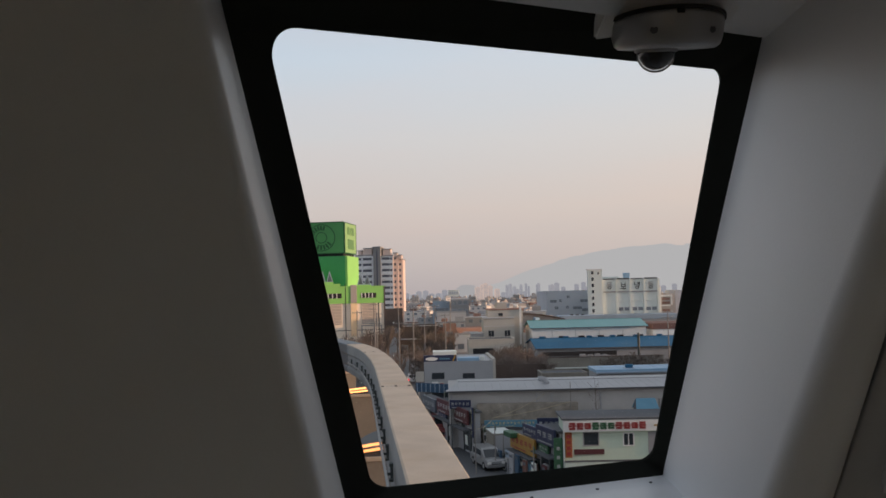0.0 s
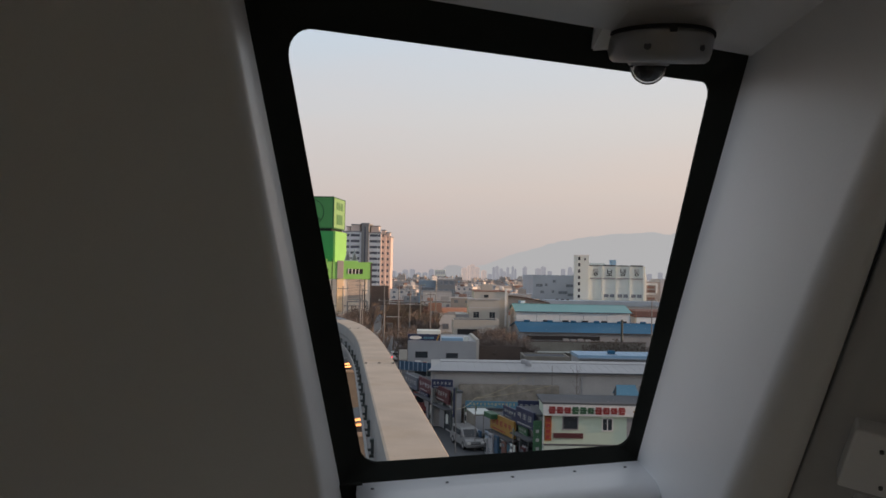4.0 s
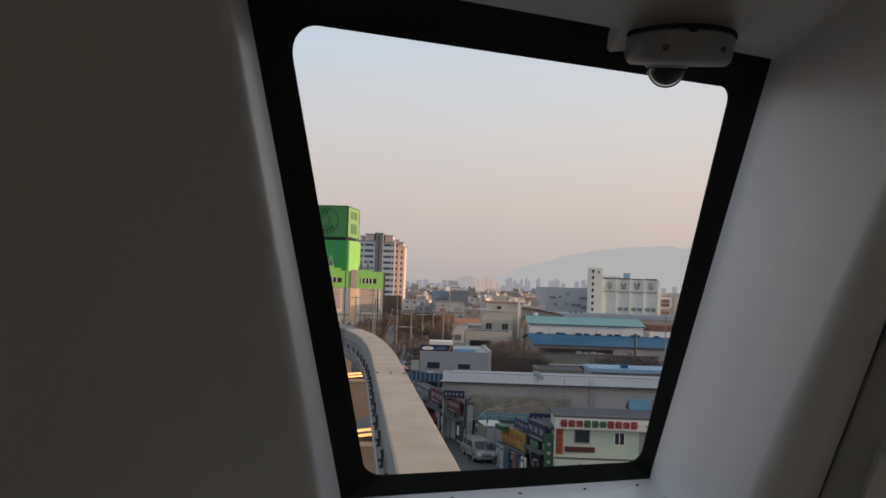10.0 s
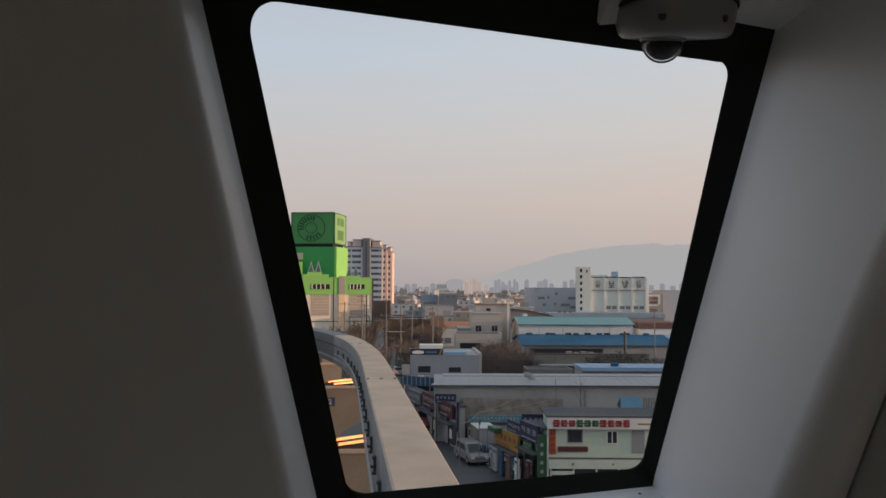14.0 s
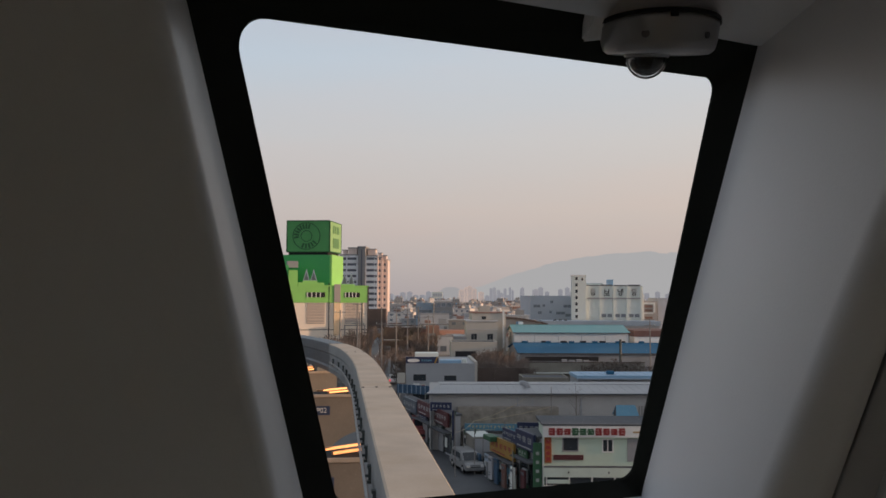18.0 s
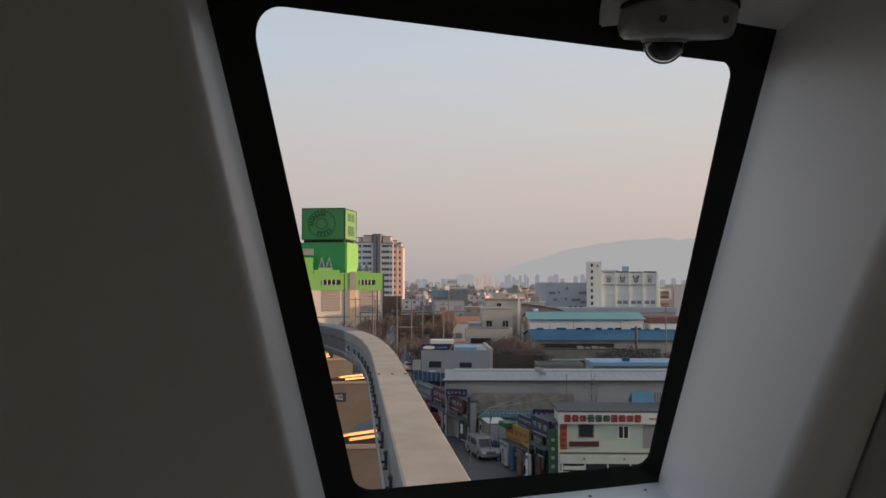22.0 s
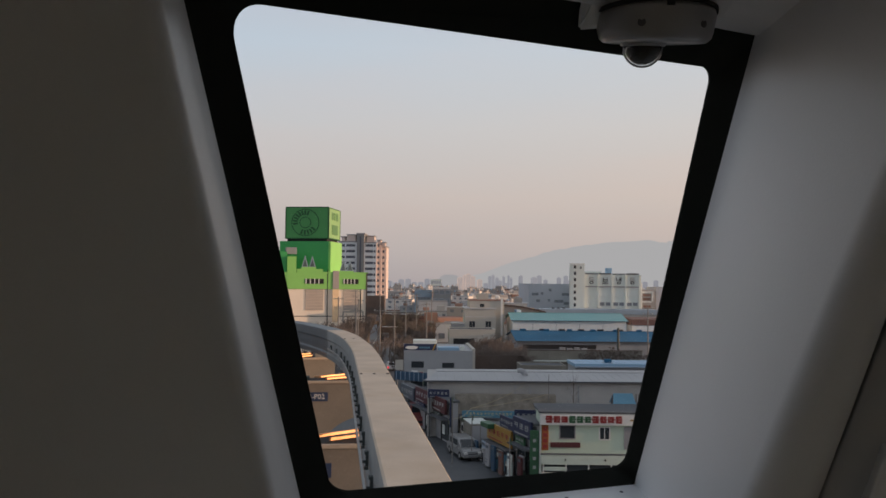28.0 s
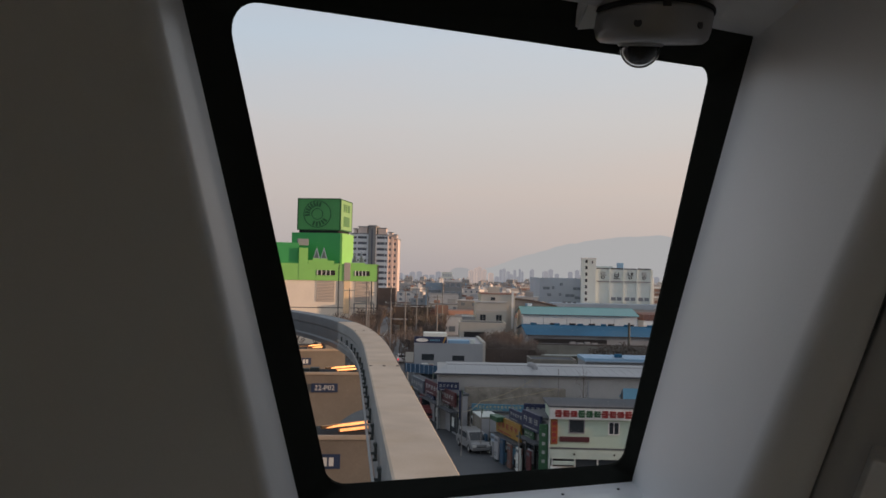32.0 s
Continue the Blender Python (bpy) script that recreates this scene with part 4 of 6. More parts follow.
# the green hypermarket
store = thing("hypermarket", "beige and lime hypermarket with a dark green sign tower", "store", pose(-11.8, 176, 0, 0, 0, 14) @ pose(11.8, 0, 0))
TURNED = pose(-19.45, 3.9, 0, 0, 0, -23) @ Matrix.Diagonal((1.05, 1.05, 1, 1)) @ pose(20.4, -3.9, 0)
part("wall", boxes((-62, -11.8, 0, 60, 0, 12.9)), M["beige"], store, "beige cladding")
part("upper_wall", boxes((-62, -11.75, -0.15, 60, 12.9, 16.3)), M["lime"], store, "lime green band")
part("upper_wall", boxes((-28.2, -26.4, -0.2, 3, 12.92, 19.5)), M["lime"], store)
part("upper_wall", boxes((-62, -28.2, 0.5, 12, 16.3, 20.5)), M["green"], store, "dark green block")
part("coping", boxes((-26.3, -21, -0.22, 0.6, 16.3, 17.0), (-20.9, -11.7, -0.22, 0.6, 16.25, 16.45)), M["lime"], store)
tower = part("sign_tower", boxes((-30.3, -20.2, 3.5, 13, 12, 22.9)), M["green"], store, "dark green tower")
tower.matrix_basis = TURNED
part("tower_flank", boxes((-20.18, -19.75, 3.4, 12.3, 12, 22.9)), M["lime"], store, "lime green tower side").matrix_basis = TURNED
cube = part("sign_box", boxes((-29.3, -20.45, 3.9, 12.8, 23.5, 30.2), bevel=0.06), M["sign_green"], store, "green cube with a round mark")
cube.matrix_basis = TURNED
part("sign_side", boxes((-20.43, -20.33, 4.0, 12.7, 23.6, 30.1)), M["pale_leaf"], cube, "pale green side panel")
part("sign_base", boxes((-29.0, -20.8, 4.2, 12.5, 22.9, 23.5)), M["dark"], store).matrix_basis = TURNED
part("sign_border", boxes((-29.35, -20.4, 3.82, 3.9, 30.05, 30.25), (-29.35, -20.4, 3.82, 3.9, 23.45, 23.65), (-29.37, -29.17, 3.82, 3.9, 23.65, 30.05), (-20.55, -20.35, 3.82, 3.9, 23.65, 30.05)), M["green_mark"], cube)
part("sign_border", boxes((-20.34, -20.26, 3.85, 4.02, 23.6, 30.1), (-20.34, -20.26, 12.6, 12.75, 23.6, 30.1), (-20.34, -20.26, 3.9, 12.7, 30.0, 30.14), (-20.34, -20.26, 3.9, 12.7, 23.55, 23.7)), M["green_mark"], cube)


def ring_mark(parent, cx, cz, y, big):
    for r0, r1 in ((big, big - 0.18), (big * 0.42, big * 0.42 - 0.16)):
        bm = loft([[(cx + r * math.cos(2 * math.pi * i / 48), yy, cz + r * math.sin(2 * math.pi * i / 48)) for i in range(48)] for r, yy in ((r0, y), (r0, y - 0.06), (r1, y - 0.06), (r1, y))], closed=True)
        part("mark_ring", bm, M["green_mark"], parent)
    for a in list(range(75, 190, 16)) + list(range(250, 330, 18)):
        o = part("mark_bar", boxes((big * 0.55, big * 0.89, -0.03, 0.03, -big * 0.065, big * 0.065)), M["green_mark"], parent)
        o.matrix_basis = Matrix.Translation((cx, y - 0.03, cz)) @ Matrix.Rotation(-radians(a), 4, "Y")


ring_mark(cube, -25.2, 26.9, 3.88, 2.9)
for y0, y1, z0, z1 in ((6, 7.4, 27.6, 29.2), (8.0, 8.5, 27.6, 29.2), (9.2, 10.8, 27.6, 29.2), (6.2, 10.6, 24.5, 26.6)):
    part("mark_bar", boxes((-20.33, -20.27, y0, y1, z0, z1)), M["leaf"], cube)
for x0, x1 in ((-24.4, -20.9), (-16.6, -13.7)):
    n = 4
    part("ribbon_recess", boxes((x0 - 0.2, x1 + 0.1, -0.24, -0.12, 14.0, 15.0)), M["dark"], store)
    for i in range(n):
        a = x0 + (x1 - x0) * i / n
        part("ribbon_post", boxes((a - 0.1, a + 0.1, -0.29, -0.24, 13.98, 15.02)), M["white"], store)
        part("ribbon_window", boxes((a + 0.18, a + (x1 - x0) / n - 0.18, -0.26, -0.235, 14.05, 14.95)), M["dark"], store)
    for i in range(14):
        z = 8.6 + i * 0.31
        part("louvre", boxes((x0 - 0.1, x1 + 0.1, -0.12, 0.0, z, z + 0.2)), M["louver"], store)
part("gold_panel", boxes((-18.95, -17.65, -0.32, -0.14, 6.2, 12.9), bevel=0.04), M["gold"], store, "tall flat gold panel")
part("gold_panel", boxes((-18.95, -17.65, -0.32, -0.14, 12.98, 16.7), bevel=0.04), M["louver"], store, "dull upper end of the gold panel")
part("joint_strip", boxes((-20.05, -19.9, -0.18, 0.02, 0, 17)), M["dark"], store)
part("joint_strip", boxes((-62, -11.8, -0.05, 0.02, 7.3, 7.42)), M["dark"], store)
part("joint_strip", boxes((-13.2, -13.0, -0.08, 0.02, 0, 12.9)), M["dark"], store)
part("joint_strip", boxes((-12.0, -11.72, -0.2, 0.02, 0, 16.3)), M["market"], store)
part("loading_frame", boxes((-17.0, -16.8, -1.6, -1.4, 0, 8.4), (-12.9, -12.7, -1.6, -1.4, 0, 8.4), (-17.0, -12.7, -1.6, -1.4, 8.2, 8.4)), M["pole"], store)
for x in (-24.5, -23.0, -16.6, -15.2):
    z = 17.4 if x < -20 else 16.7
    truss = part("roof_truss", prism([(x - 0.7, z), (x + 0.7, z), (x, z + 2.4)], 1.2, 1.4), M["slate"], store, "grey triangular roof frame")
    part("truss_gap", prism([(x - 0.45, z + 0.12), (x + 0.45, z + 0.12), (x, z + 1.75)], 1.16, 1.44), M["steel_blue"], truss)
    part("truss_foot", boxes((x - 0.75, x + 0.75, 1.1, 1.5, z - 0.9, z)), M["lime"], truss)
part("cooling_unit", boxes((-28.4, -26.2, 1.4, 3.3, 20.0, 21.4), bevel=0.08), M["apt_grey"], store)

# the apartment block
apt = thing("apartment_block", "pale high-rise apartment block with dark window rows", "apartment building", pose(-38.6, 380, 0, 0, 0, -4) @ Matrix.Diagonal((0.93, 1, 0.965, 1)))
for i, (x0, x1, y0, h, mt) in enumerate(((0, 9, 2, 33.5, "apt"), (9, 12.5, 0.5, 37.2, "house_grey"), (12.5, 18.2, 1.5, 33, "apt"), (18.2, 20.2, 3.5, 32.5, "apt_sun"), (20.4, 22.4, 5.5, 31.5, "apt_sun"))):
    blk = part("wing", boxes((x0, x1, y0, y0 + 12, 0, h)), M[mt], apt)
    part("roof_slab", boxes((x0 - 0.3, x1 + 0.3, y0 - 0.3, y0 + 12.3, h, h + 0.5)), M["apt_grey"], blk)
    cols = {0: ((0.4, 2.9), (3.6, 7.9)), 1: (), 2: ((13.0, 16.8),), 3: (), 4: ()}[i]
    for f in range(11):
        z = 4.2 + f * 2.72
        for a, b in cols:
            w = part("window", boxes((a, b, y0 - 0.12, y0, z, z + 1.15)), M["apt_window"], blk)
            part("sill", boxes((a - 0.1, b + 0.1, y0 - 0.3, y0, z - 0.22, z)), M["apt"], w)
        if i in (3, 4):
            part("window", boxes((x0 + 0.5, x1 - 0.6, y0 - 0.1, y0, z, z + 1.2)), M["apt_window"], blk)
        if i == 2:
            part("window", boxes((17.1, 18.0, y0 - 0.1, y0, z, z + 1.1)), M["apt_window"], blk)
for x0, x1, z0, z1 in ((1.0, 2.6, 33.5, 36), (3.6, 7.8, 33.5, 37), (13.2, 17.0, 33, 36.4), (18.4, 20.1, 32.5, 34.5), (20.6, 22.3, 31.5, 33.4)):
    part("roof_house", boxes((x0, x1, 4, 9, z0, z1), bevel=0.1), M["apt_sun"], apt)
    part("roof_slab", boxes((x0 - 0.3, x1 + 0.3, 3.7, 9.3, z1, z1 + 0.35)), M["apt_grey"], apt)
for x, y0, h in ((18.25, 3.3, 33.2), (20.3, 5.3, 32.2), (22.42, 7.5, 31.4)):
    part("corner_fin", boxes((x, x + 0.35, y0 - 1.6, y0, 0, h)), M["apt_sun"], apt, "corner fin with the sun's pink in its colour")
for f in range(11):
    z = 4.2 + f * 2.72
    part("balcony_rail", boxes((3.5, 8.0, 1.35, 1.5, z - 0.9, z - 0.1)), M["apt"], apt)
    part("balcony_rail", boxes((12.9, 16.9, 0.85, 1.0, z - 0.9, z - 0.1)), M["apt"], apt)
part("stair_slot", boxes((10.4, 11.1, 0.38, 0.5, 3, 36)), M["apt_window"], apt, "dark stairwell window strip")
slab_building("apartment_annex", "dark brown low annex of the apartment block", "building", pose(-26, 366, 0), 9, 10, 8.0, "market")

# the white cold store
cold = thing("cold_store", "white windowless cold-storage building with a stair tower", "warehouse", pose(45.1, 260, 0))
part("stair_tower", boxes((0, 4.4, -1.0, 0.39, 0, 20.5)), M["cold"], cold)
part("tower_parapet", boxes((-0.1, 4.5, -1.1, 0.5, 20.5, 20.9)), M["white"], cold)
part("wall", boxes((4.4, 22.3, 0.4, 26, 0, 17.6)), M["cold"], cold)
part("lower_wing", boxes((-9.6, 24.6, -9.8, -1.1, 0, 5.6)), M["zincwall"], cold, "low grey front wing")
part("lower_roof", boxes((-10, 25, -10, -1.05, 5.6, 7.05), bevel=0.08), M["slate"], cold, "slate blue flat roof of the front wing")
for i in range(3):
    part("roof_vent", boxes((-6.5 + i * 1.6, -5.7 + i * 1.6, -7, -6, 7.05, 7.4), bevel=0.06), M["roof_dark"], cold)
for i in range(5):
    part("pilaster", boxes((4.5 + i * 4.25, 4.9 + i * 4.25, 0.15, 0.4, 0, 17.6)), M["cold"], cold)
for i in range(4):
    x = 5.0 + i * 4.25
    part("bay_lintel", boxes((x, x + 3.7, 0.1, 0.4, 13.6, 13.95)), M["apt_grey"], cold)
    part("bay_lintel", boxes((x, x + 3.7, 0.2, 0.4, 10.9, 11.1)), M["cold"], cold)
    part("parapet", boxes((x - 0.1, x + 3.8, 0.25, 0.8, 17.6, 17.9 + 0.1 * (i % 2))), M["roof_dark"], cold)
    c = x + 1.85
    ring = lambda r, z: loft([[(c + q * math.cos(2 * math.pi * k / 20), yy, z + q * 0.72 * math.sin(2 * math.pi * k / 20)) for k in range(20)] for q, yy in ((r, 0.4), (r, 0.27), (r * 0.6, 0.27), (r * 0.6, 0.4))], closed=True)
    if i == 1:
        g = part("sign_glyph", boxes((c - 0.7, c - 0.5, 0.26, 0.4, 15.2, 16.6), (c + 0.5, c + 0.7, 0.26, 0.4, 15.2, 16.6), (c - 0.5, c + 0.5, 0.26, 0.4, 15.2, 15.4), (c - 0.5, c + 0.5, 0.26, 0.4, 15.85, 16.02), (c - 0.9, c + 0.9, 0.26, 0.4, 14.6, 14.8), (c - 0.1, c + 0.1, 0.26, 0.4, 14.8, 15.2)), M["dark"], cold, "dark plain sign shape")
    elif i == 2:
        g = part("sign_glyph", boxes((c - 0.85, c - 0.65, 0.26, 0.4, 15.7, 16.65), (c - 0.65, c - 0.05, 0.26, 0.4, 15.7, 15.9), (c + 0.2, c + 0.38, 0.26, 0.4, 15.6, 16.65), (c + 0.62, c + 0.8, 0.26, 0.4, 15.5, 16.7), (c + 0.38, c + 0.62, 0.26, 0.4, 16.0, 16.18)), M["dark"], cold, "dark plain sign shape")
        part("sign_ring", ring(0.6, 15.02), M["dark"], g)
    else:
        g = part("sign_glyph", boxes((c - 0.7, c + 0.7, 0.26, 0.4, 16.5, 16.68), (c - 0.7, c - 0.5, 0.26, 0.4, 16.15, 16.5), (c - 0.7, c + 0.7, 0.26, 0.4, 16.0, 16.15), (c - 0.9, c + 0.9, 0.26, 0.4, 15.62, 15.8)), M["apt_grey"], cold, "dark plain sign shape")
        part("sign_ring", ring(0.62, 15.05), M["dark"], g)
    if i:
        for k in (0.3, 2.1):
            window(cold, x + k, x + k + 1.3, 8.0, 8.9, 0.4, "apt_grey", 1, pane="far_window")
for i in range(7):
    window(cold, 1.1, 1.8, 7.6 + i * 1.95, 8.6 + i * 1.95, -1.0, "white", 0)
window(cold, 3.0, 3.5, 19.2, 19.9, -1.0, "white", 0)
part("roof_tank", boxes((11.8, 13.6, 2, 4, 17.6, 19.6), bevel=0.1), M["skyblue"], cold, "pale blue roof tank")
part("roof_plant", boxes((5, 10.5, 3, 6, 17.6, 18.5), bevel=0.1), M["cold"], cold)

grey = slab_building("blue_grey_factory", "long blue-grey factory with small windows", "factory", pose(35.0, 280, 0), 15, 30, 14.2, "bluegrey", parapet=0.3)
for x, z, w in ((1.0, 10.6, 2.2), (4.0, 10.8, 0.8), (6.6, 12.0, 0.9), (2.5, 8.4, 1.2), (6.3, 8.6, 0.8), (8.5, 8.3, 3.0), (11.6, 7.6, 3.2), (11.0, 10.6, 2.6)):
    window(grey, x, x + w, z, z + 0.9, 0, "bluegrey", 1, pane="far_window")
tan = slab_building("tan_office", "small pale office block with sunlit lines put on in white", "building", pose(67.6, 262, 0), 4.8, 10, 12.6, "house", parapet=0.3)
# sunlit outline and orange reflections put into the part colours
part("facade_frame", boxes((0.0, 0.5, -0.3, 0, 6.5, 15.0), (0.5, 4.0, -0.3, 0, 11.9, 12.5), (3.5, 4.0, -0.3, 0, 9.4, 11.9), (0.5, 3.5, -0.3, 0, 9.0, 9.4)), M["white"], tan, "raised frame, white for the sun on the facade")
for z in (7.4, 9.7, 10.9):
    part("window_band", boxes((0.9, 3.2, -0.12, 0, z, z + 0.7)), M["terracotta"], tan, "window band with a sun reflection in its orange colour")
slab_building("grey_office", "plain pale grey office block", "building", pose(73.4, 265, 0), 8.5, 12, 13.6, "bluegrey", parapet=0.3)

# halls with teal, blue and pale blue roofs
teal = gable_hall("teal_roofed_hall", "long white hall with a teal metal roof", pose(17.5, 165, 0), 22.3, 12, 7.4, 8.6, "white", "teal", 30)
for i in range(6):
    part("roof_vent", boxes((1.4 + i * 3.8, 2.6 + i * 3.8, -0.25, 0, 5.35, 5.7)), M["dark"], teal)
for i in range(5):
    part("panel_joint", boxes((3.9 + i * 4.6, 3.97 + i * 4.6, -0.03, 0.02, 0, 6.7)), M["apt_grey"], teal)
blue = gable_hall("blue_roofed_hall", "long low hall with a faded blue metal roof", pose(16.8, 150, 0), 27, 18, 4.4, 5.65, "zincwall", "blue")
part("open_front", boxes((1.0, 14, -0.2, 0.05, 3.0, 3.7)), M["dark"], blue, "dark open loading front")
for i in range(6):
    part("ridge_vent", boxes((1.5 + i * 4.4, 2.5 + i * 4.4, 8.6, 9.3, 5.6, 6.0), bevel=0.1), M["blue"], blue, "small blue ridge ventilator")
for i in range(4):
    part("stacked_pallet", boxes((7.3 + i * 1.3, 8.3 + i * 1.3, -1.3, -0.5, 0, 3.3 - 0.12 * (i % 2)), bevel=0.05), M["zinc"], blue, "pale wrapped load")
red = slab_building("red_banded_shop", "small white shop with a red band", "shop", pose(41.8, 168, 0), 8, 12, 6.4, "white", parapet=0)
part("red_band", boxes((-0.1, 8.1, -0.15, 12.1, 6.4, 7.6)), M["brick"], red)
part("blue_wing_roof", boxes((0, 8.6, -8, -0.5, 4.9, 5.2)), M["skyblue"], red)
part("blue_wing_wall", boxes((0.3, 8.3, -7.6, -0.6, 0, 4.9)), M["zincwall"], red)
paleblue = slab_building("pale_blue_hall", "low hall with a weathered pale blue metal roof", "warehouse", pose(17.7, 98, 0), 12, 5, 4.9, "zincwall", parapet=0)
part("roof", boxes((-0.1, 12.1, -0.25, 5.1, 4.9, 5.3), bevel=0.04), M["skyblue"], paleblue, "pale blue sheet roof")
for i in range(11):
    part("roof_seam", boxes((0.9 + i * 1.05, 0.93 + i * 1.05, -0.2, 5.0, 5.3, 5.33)), M["skyblue"], paleblue)
part("gutter", boxes((-0.1, 12.1, -0.42, -0.26, 4.86, 5.02), bevel=0.03), M["slate"], paleblue)
part("roof_turret", boxes((3.6, 4.4, 0.6, 1.4, 5.34, 5.75), bevel=0.08), M["blue"], paleblue)
part("turret_base", boxes((3.4, 4.6, 0.4, 1.6, 5.3, 5.36)), M["slate"], paleblue)
slab_building("yard_fence", "dark weathered yard fence in front of the wall", "wall", pose(7.4, 119, 0), 7.2, 0.3, 4.35, "market", parapet=0)
yard = slab_building("yard_wall", "long grey-olive concrete yard wall with a ledge", "wall", pose(14.8, 124, 0), 17.5, 0.4, 4.7, "yardwall", parapet=0)
part("coping", boxes((-0.05, 17.55, -0.06, 0.46, 4.7, 4.8)), M["market"], yard)
part("ledge", boxes((0, 17.5, -0.5, 0, 3.15, 3.3)), M["cold"], yard, "pale ledge along the wall")
for i in range(6):
    part("buttress", boxes((0.4 + i * 3.2, 0.65 + i * 3.2, -0.14, 0, 3.3, 4.7)), M["yardwall"], yard)
slab_building("yard_shed", "flat-roofed grey yard shed", "shed", pose(13.0, 112, 0), 6, 5, 3.5, "yardwall", parapet=0.2)
arch = thing("arched_shed", "dark brown arched market shed behind the halls", "shed", pose(21, 240, 0))
line = [(x, 8.05 - 0.0095 * x * x) for x in range(-9, 15)]
part("wall", prism([(14, 0), (-9, 0)] + [(x, z - 0.02) for x, z in line], 0.4, 12), M["house"], arch)
part("roof", prism(line + [(x, z + 0.4) for x, z in line[::-1]], 0, 12.4), M["market"], arch, "dark curved roof")

# cream houses
hs = thing("cream_house", "cream rendered three-storey house with dark windows", "house", pose(5.4, 168, 0))
part("wall", boxes((2.9, 9.0, 0, 9, 0, 9.3)), M["cream"], hs)
part("wall", boxes((4.0, 10.9, 2.2, 12, 0, 10.9)), M["cream"], hs)
part("wing", boxes((0.4, 2.88, 0.6, 7, 0, 6.3)), M["house_grey"], hs, "lower grey side wing")
part("roof", boxes((2.75, 9.1, -0.15, 9.1, 9.3, 9.5)), M["house_roof"], hs)
part("roof", boxes((3.9, 11.0, 2.1, 12.1, 10.9, 11.15)), M["terracotta"], hs)
part("roof", boxes((0.3, 2.85, 0.5, 7.1, 6.3, 6.45)), M["house_roof"], hs)
part("stair_house", boxes((5.6, 7.8, 3.4, 6, 11.1, 12.4)), M["cream"], hs)
part("chimney", boxes((10.2, 10.6, 2.0, 2.2, 4, 11.6)), M["white"], hs, "white downpipe shaft")
part("roof_barrel", boxes((9.2, 10.2, 4, 5, 11.15, 12.0), bevel=0.25), M["white"], hs)
part("string_course", boxes((2.86, 9.04, -0.06, 0, 7.7, 7.85)), M["house_roof"], hs)
window(hs, 3.8, 4.9, 5.7, 6.9, 0, "cream", 1)
window(hs, 7.0, 8.1, 5.7, 6.9, 0, "cream", 1)
window(hs, 6.0, 6.9, 9.7, 10.3, 2.2, "cream", 0)
low = slab_building("cream_annex", "low cream annex with a wide dark opening", "house", pose(4.9, 158, 0), 8.6, 8, 5.6, "cream", parapet=0.25)
part("opening", boxes((0.8, 4.6, -0.05, 0.05, 2.6, 4.1)), M["dark"], low)
part("canopy", boxes((5.0, 8.8, -1.2, 0, 3.4, 3.6)), M["house_roof"], low)

# the grey two-storey shop with a blue roof sign
gs = slab_building("grey_shop", "grey two-storey shop with a blue roof banner", "shop", pose(-2.4, 110, 0, 0, 0, 1.5), 8.9, 12, 5.55, "greywall", "zinc", 0.12)
window(gs, 0.95, 2.55, 3.45, 4.25, 0, "zincwall", 0)
window(gs, 4.95, 6.5, 3.45, 4.1, 0, "zincwall", 0)
part("notice", boxes((0.95, 1.75, -0.06, 0, 2.2, 3.1)), M["white"], gs, "pale window notice")
part("notice", boxes((1.85, 2.55, -0.06, 0, 2.25, 3.05)), M["cream"], gs, "reddish printed notice")
part("notice_bar", boxes((1.95, 2.45, -0.075, -0.055, 2.6, 2.9)), M["red"], gs)
part("shop_front", boxes((0.9, 7.6, -0.1, 0.05, 0.3, 1.7)), M["glass"], gs, "dark shop glazing")
part("canopy", boxes((-0.2, 9.0, -0.9, 0, 1.9, 2.05)), M["zincwall"], gs)
bn = part("roof_banner", boxes((-0.05, 4.2, 0.2, 0.35, 5.62, 6.5)), M["navy"], gs, "navy roof banner with an oval mark")
part("oval_mark", prism([(0.95 + 0.8 * math.cos(2 * math.pi * k / 24), 6.03 + 0.23 * math.sin(2 * math.pi * k / 24)) for k in range(24)], 0.17, 0.2), M["white"], bn)
part("writing_bars", boxes(*[(2.0 + i * 0.28, 2.2 + i * 0.28, 0.17, 0.2, 5.92, 6.14) for i in range(5)]), M["cyan"], bn)
part("banner_stripe", prism([(3.6, 5.64), (3.8, 5.64), (4.15, 6.48), (3.95, 6.48)], 0.16, 0.2), M["yellow"], bn)
part("roof_store", boxes((1.2, 4.3, 2.6, 5.5, 5.6, 6.8), bevel=0.04), M["cold"], gs, "white flat rooftop store")
part("skylight", boxes((4.4, 7.2, 0.7, 3, 5.62, 6.03), bevel=0.04), M["skyblue"], gs, "pale blue rooftop box")
part("roof_tank", boxes((7.3, 7.9, 0.6, 1.2, 5.65, 6.2), bevel=0.05), M["cold"], gs)
# sun on the side wall, put into a cream strip
part("side_pilaster", boxes((8.85, 9.25, 0.1, 11.5, 0, 5.9)), M["cream"], gs, "side strip, cream for the sun on the wall")
part("hanging_sign", boxes((-1.15, -0.1, -0.5, -0.3, 3.2, 4.5), bevel=0.03), M["cream"], gs, "tan projecting sign")

# the long grey warehouse
wh = gable_hall("grey_warehouse", "long grey metal warehouse with a pale ribbed roof", pose(0.5, 80, 0), 25, 10, 5.35, 5.62, "shedwall", "zinc", 30, hip=1.3)
part("downpipe", boxes((0.15, 0.3, -0.2, 0, 0, 5)), M["zinc"], wh)
for x in (8.2, 9.6, 14.2):
    part("downpipe", boxes((x, x + 0.12, -0.15, 0, 0, 4.9)), M["greywall"], wh)
